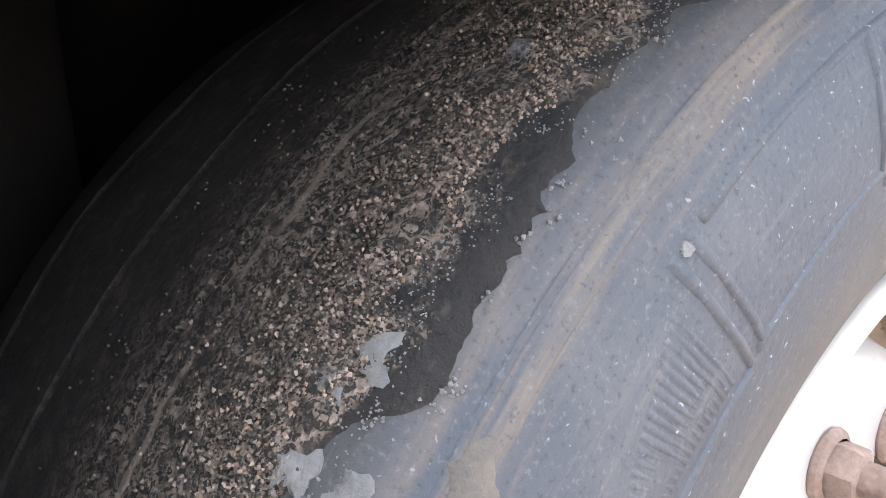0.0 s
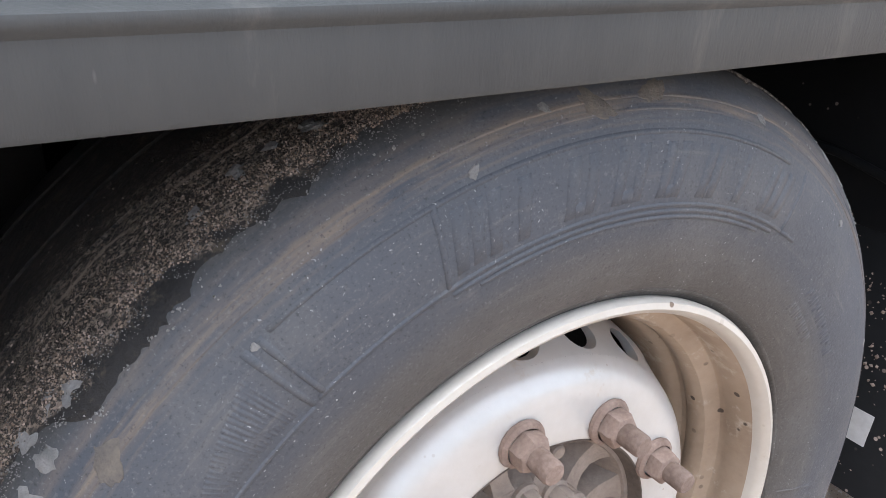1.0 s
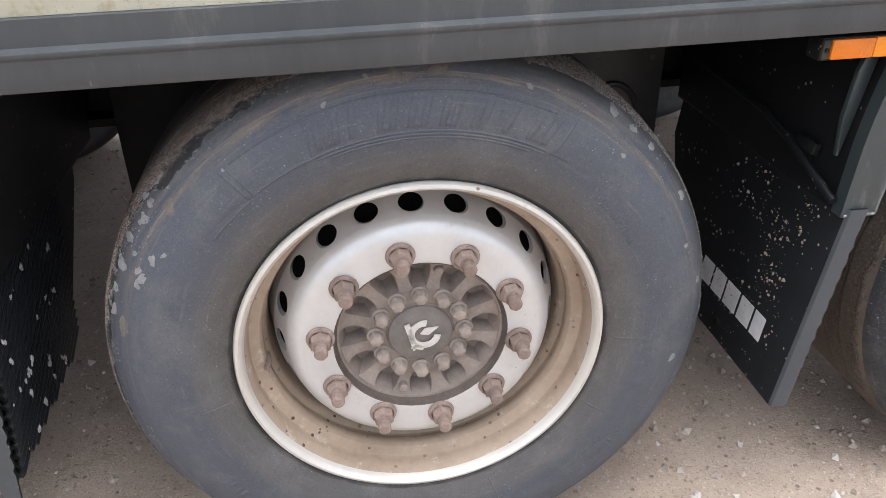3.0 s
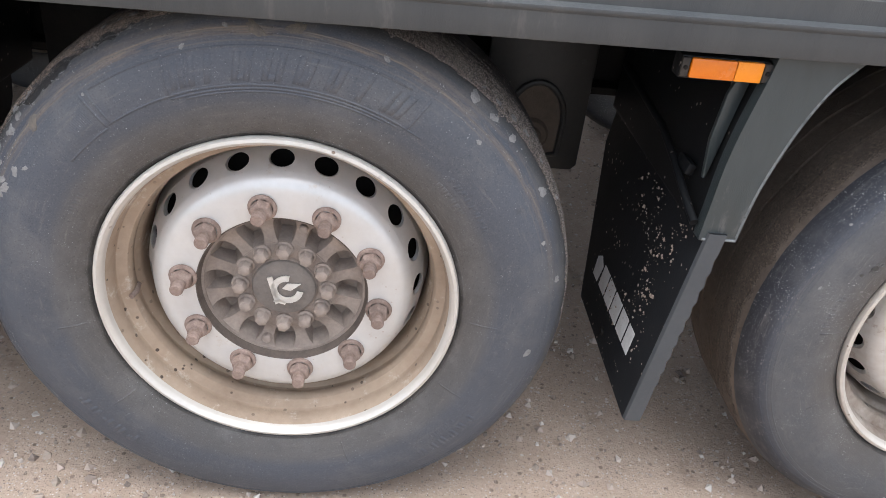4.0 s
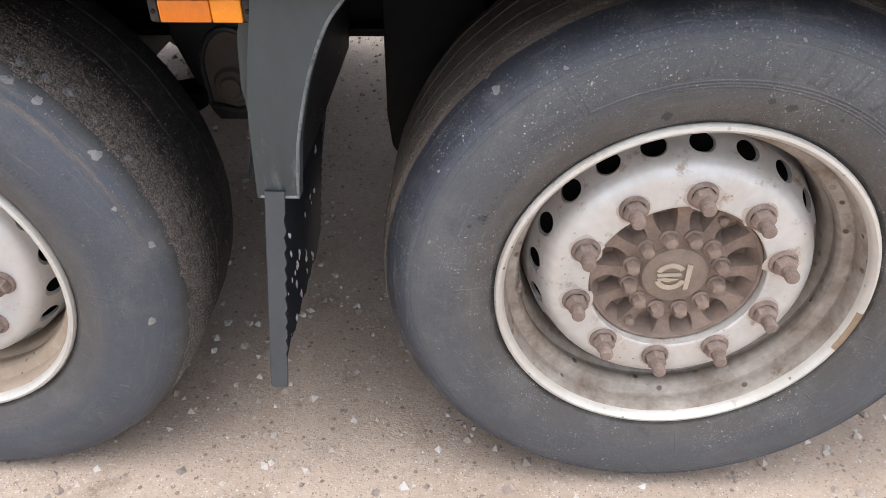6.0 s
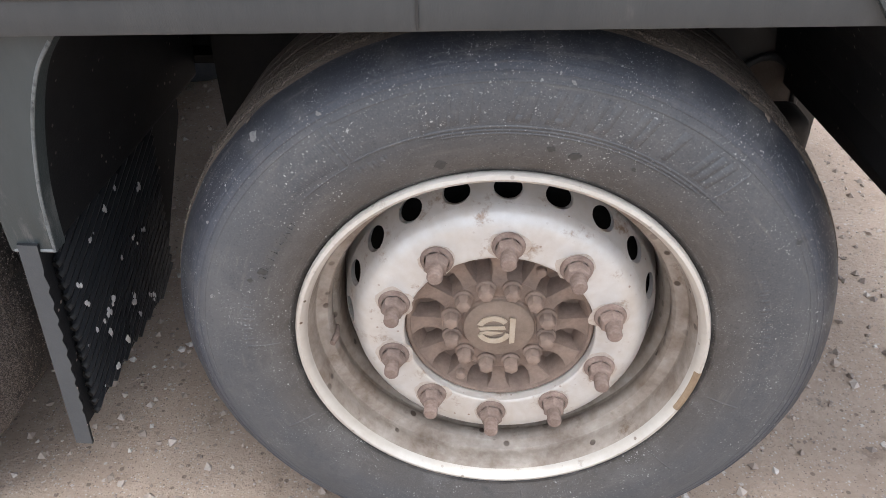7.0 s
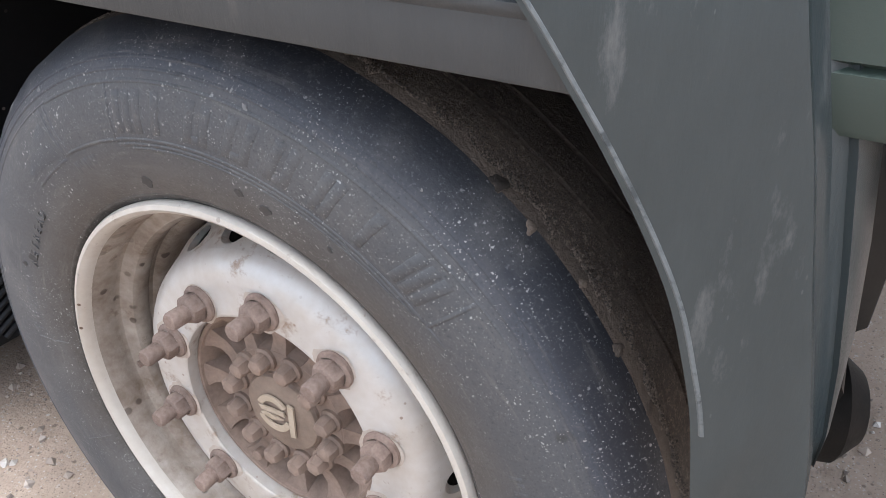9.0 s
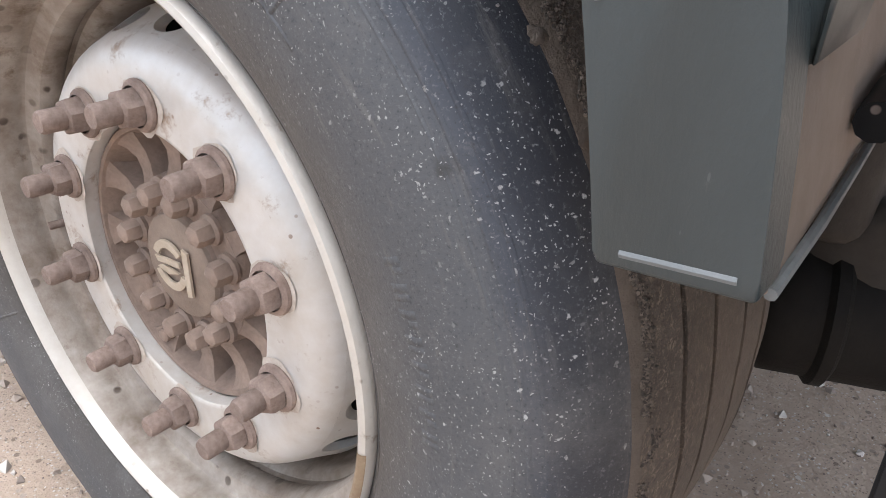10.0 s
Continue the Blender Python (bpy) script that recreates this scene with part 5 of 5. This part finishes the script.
torn_edge(tyre_a, TYRE_WIDE, 0.4985, -128, -12, 0.0118)
caked_mud(tyre_a, TYRE_WIDE, 0.4985, 17000, -125, -14, 0.0265, 0.021, 0.0003, 0.001, -0.25)
caked_mud(tyre_a, TYRE_WIDE, 0.4985, 3500, -125, 0, 0.05, 0.05, 0.0003, 0.0009, -0.1, BROWN_CRUST)
caked_mud(tyre_a, TYRE_WIDE, 0.4985, 3500, -110, -14, 0.017, 0.012, 0.0002, 0.0006, -0.2, CLOD)
caked_mud(tyre_a, TYRE_WIDE, 0.4985, 26000, -5, 125, 0.03, 0.055, 0.0005, 0.0017, -0.45, CRUST)
caked_mud(tyre_b, TYRE_SIDE, 0.4905, 15000, -120, 125, 0.05, 0.0045, 0.0004, 0.0017, -0.25, BROWN_CRUST)
caked_mud(tyre_b, TYRE_SIDE, 0.4905, 12000, -125, 60, 0.055, 0.05, 0.0003, 0.0011, -0.3, BROWN_CRUST)
# pale scuffs and chips stuck to the shoulders
for tyre, profile, count in ((tyre_a, TYRE_WIDE, 420), (tyre_b, TYRE_SIDE, 80)):
    places = []
    while len(places) < count:
        a, r = random.uniform(-150, 150), random.uniform(0.455, 0.4805)
        if noise.noise(Vector((a * 0.09, r * 60, 21.0))) < 0.22:
            continue
        places.append((polar(r, a, side_y(r, profile)), min(0.0017, 0.0004 * random.paretovariate(1.5))))
    scatter("scuff_dust", places, CLOD, tyre, "pale scuffs on the tyre shoulder")
for tyre, profile, top, spots in ((tyre_a, TYRE_WIDE, 0.4985, ((-86, 0.03), (-82, 0.026), (-77, 0.03), (-72, 0.022), (-70.5, 0.02), (-66, 0.024), (-63, 0.021), (-51, 0.03), (-48, 0.032), (-47, 0.028), (-34, 0.05), (-30, 0.06), (-27, 0.06), (-24, 0.056), (-18, 0.06),
                                                               (-95, 0.045), (-99, 0.05), (38, 0.05), (42, 0.046), (46, 0.052), (50, 0.056), (56, 0.05), (64, 0.047))),
                                  (tyre_b, TYRE_SIDE, 0.4905, ((-42, 0.038), (36, 0.042), (41, 0.036), (48, 0.042), (55, 0.04), (62, 0.043)))):
    for a, y in spots:
        bm = bmesh.new()
        v = bmesh.ops.create_icosphere(bm, subdivisions=3, radius=random.uniform(0.004, 0.0085) if tyre is tyre_a else random.uniform(0.003, 0.006))["verts"]
        shift = Vector(polar(shoulder(profile, top, max(0.02, y)), a, max(0.02, y)))
        for p in v:
            p.co = p.co * (1 + 0.9 * noise.noise(p.co * 130 + shift * 40)) * (1 + 0.5 * noise.noise(p.co * 400 + shift * 10)) + shift
        for v in bm.verts:
            r = math.hypot(v.co.x, v.co.z)
            want = shoulder(profile, top, min(0.09, max(0.02, v.co.y)))
            f = (want + (r - want) * 0.3) / r
            v.co.x *= f
            v.co.z *= f
        part("clod", bm, CLOD if tyre is tyre_a else BROWN_CRUST, tyre, "clod of dried mud")

def sidewall_patch(tyre, profile, r, a, size, mat, stretch=1.6):
    """A thin ragged chip of dried dirt stuck to the sidewall."""
    bm = bmesh.new()
    seed = Vector((r * 90, a, 0.0))
    turn = random.uniform(-0.6, 0.6)
    ring = []
    for k in range(22):
        w = 2 * math.pi * k / 22
        q = size * (1 + 0.55 * noise.noise(seed + Vector((math.cos(w) * 1.3, math.sin(w) * 1.3, 3))) + 0.35 * noise.noise(seed + Vector((math.cos(w) * 4, math.sin(w) * 4, 9))))
        u, v = q * stretch * math.cos(w), q * math.sin(w)
        du, dv = u * math.cos(turn) - v * math.sin(turn), u * math.sin(turn) + v * math.cos(turn)
        ring.append((r + dv, a + math.degrees(du / r)))
    top = [bm.verts.new(polar(rr, aa, side_y(rr, profile) - 0.0007)) for rr, aa in ring]
    low = [bm.verts.new(polar(r + (rr - r) * 1.12, a + (aa - a) * 1.12, side_y(r + (rr - r) * 1.12, profile) + 0.0004)) for rr, aa in ring]
    mid = bm.verts.new(polar(r, a, side_y(r, profile) - 0.0011))
    for k in range(22):
        j = (k + 1) % 22
        bm.faces.new((mid, top[k], top[j]))
        bm.faces.new((top[k], low[k], low[j], top[j]))
    part("chip", bm, mat, tyre, "pale chip of dried dirt")


for r, a, size in ((0.446, -64.4, 0.0055), (0.4535, -63.1, 0.004), (0.43, -57.6, 0.003), (0.441, -59.8, 0.0045), (0.449, -66.2, 0.0035), (0.4655, -60.5, 0.003), (0.4765, -54.2, 0.0065), (0.4775, -51.0, 0.004),
                   (0.4785, -58.7, 0.0045), (0.4775, -64.0, 0.006), (0.479, -69.0, 0.005), (0.4775, -73.5, 0.006), (0.436, 98.9, 0.0055), (0.4405, 42.8, 0.0028), (0.479, 37.0, 0.006), (0.4775, 42.0, 0.0045), (0.478, 47.5, 0.004),
                   (0.452, 70.0, 0.003), (0.468, 80.0, 0.004), (0.447, -16.0, 0.0028), (0.4605, 20.0, 0.003), (0.4655, -8.0, 0.0025), (0.4385, -37.0, 0.002), (0.4765, 60.0, 0.005)):
    sidewall_patch(tyre_a, TYRE_WIDE, r, a, size, CLOD)
for r, a, size in ((0.4545, -49.0, 0.006), (0.4605, -3.0, 0.007), (0.4655, 4.0, 0.006), (0.459, -76.0, 0.007)):
    sidewall_patch(tyre_a, TYRE_WIDE, r, a, size, TAN_PATCH, 2.0)
for r, a, size in ((0.4655, -42.0, 0.004), (0.4445, -30.0, 0.002), (0.4325, 10.0, 0.002), (0.451, -60.0, 0.0018), (0.42, -75.0, 0.002)):
    sidewall_patch(tyre_b, TYRE_SIDE, r, a, size, CLOD)

for r, a, size in ((0.327, -14.0, 0.006), (0.343, 14.0, 0.0055), (0.3475, 9.0, 0.004), (0.36, -65.0, 0.006), (0.352, 26.0, 0.0025), (0.372, -68.0, 0.003)):
    sidewall_patch(tyre_b, TYRE_SIDE, r, a, size, SMUDGE, 1.2)

# ---- white box beside the rear mudguard ----
cab = empty("equipment_box", 1.905, -0.06, 0.52, label="white equipment box with black edge trim and a yellow warning triangle", category="box")
part("body", box(bmesh.new(), 0.03, 0.38, 0.004, 0.09, 0.0, 0.275, 0.004), WHITE, cab, "white painted panel")
part("edge_trim", slab([(0.0, 0.0), (0.032, 0.0), (0.032, 0.285), (0.0, 0.285)], 0.0, 0.095, 0.004, 2), BLACK, cab, "black plastic edge trim")
part("top_trim", box(bmesh.new(), 0.032, 0.38, 0.03, 0.095, 0.276, 0.285, 0.003), BLACK, cab)
part("bracket", box(bmesh.new(), 0.2, 0.26, 0.09, 0.75, 0.2, 0.25, 0.004), STEEL, cab)


def triangle(cx, cz, w, h, y, thick, mat, name, parent, label=""):
    return part(name, slab([(cx - w / 2, cz), (cx + w / 2, cz), (cx, cz + h)], y - thick, y, 0.001, 1), mat, parent, label, smooth=False)


sign = triangle(0.14, 0.075, 0.17, 0.145, 0.0035, 0.001, YELLOW, "warning_sign", cab, "yellow warning triangle with black border and circles")
for a, b in (((0.068, 0.082), (0.212, 0.082)), ((0.212, 0.082), (0.14, 0.206)), ((0.14, 0.206), (0.068, 0.082))):
    part("border", tube(bmesh.new(), [(a[0], 0.002, a[1]), (b[0], 0.002, b[1])], 0.0018, 6), INK, sign)
part("bar", tube(bmesh.new(), [(0.095, 0.002, 0.118), (0.185, 0.002, 0.118)], 0.0016, 6), INK, sign)
for x in (0.11, 0.14, 0.17):
    part("ring", tube(bmesh.new(), [(x + 0.008 * math.sin(k * 0.524), 0.002, 0.098 + 0.008 * math.cos(k * 0.524)) for k in range(13)], 0.0014, 6), INK, sign)
sign.location = (-0.012, 0.0, 0.03)
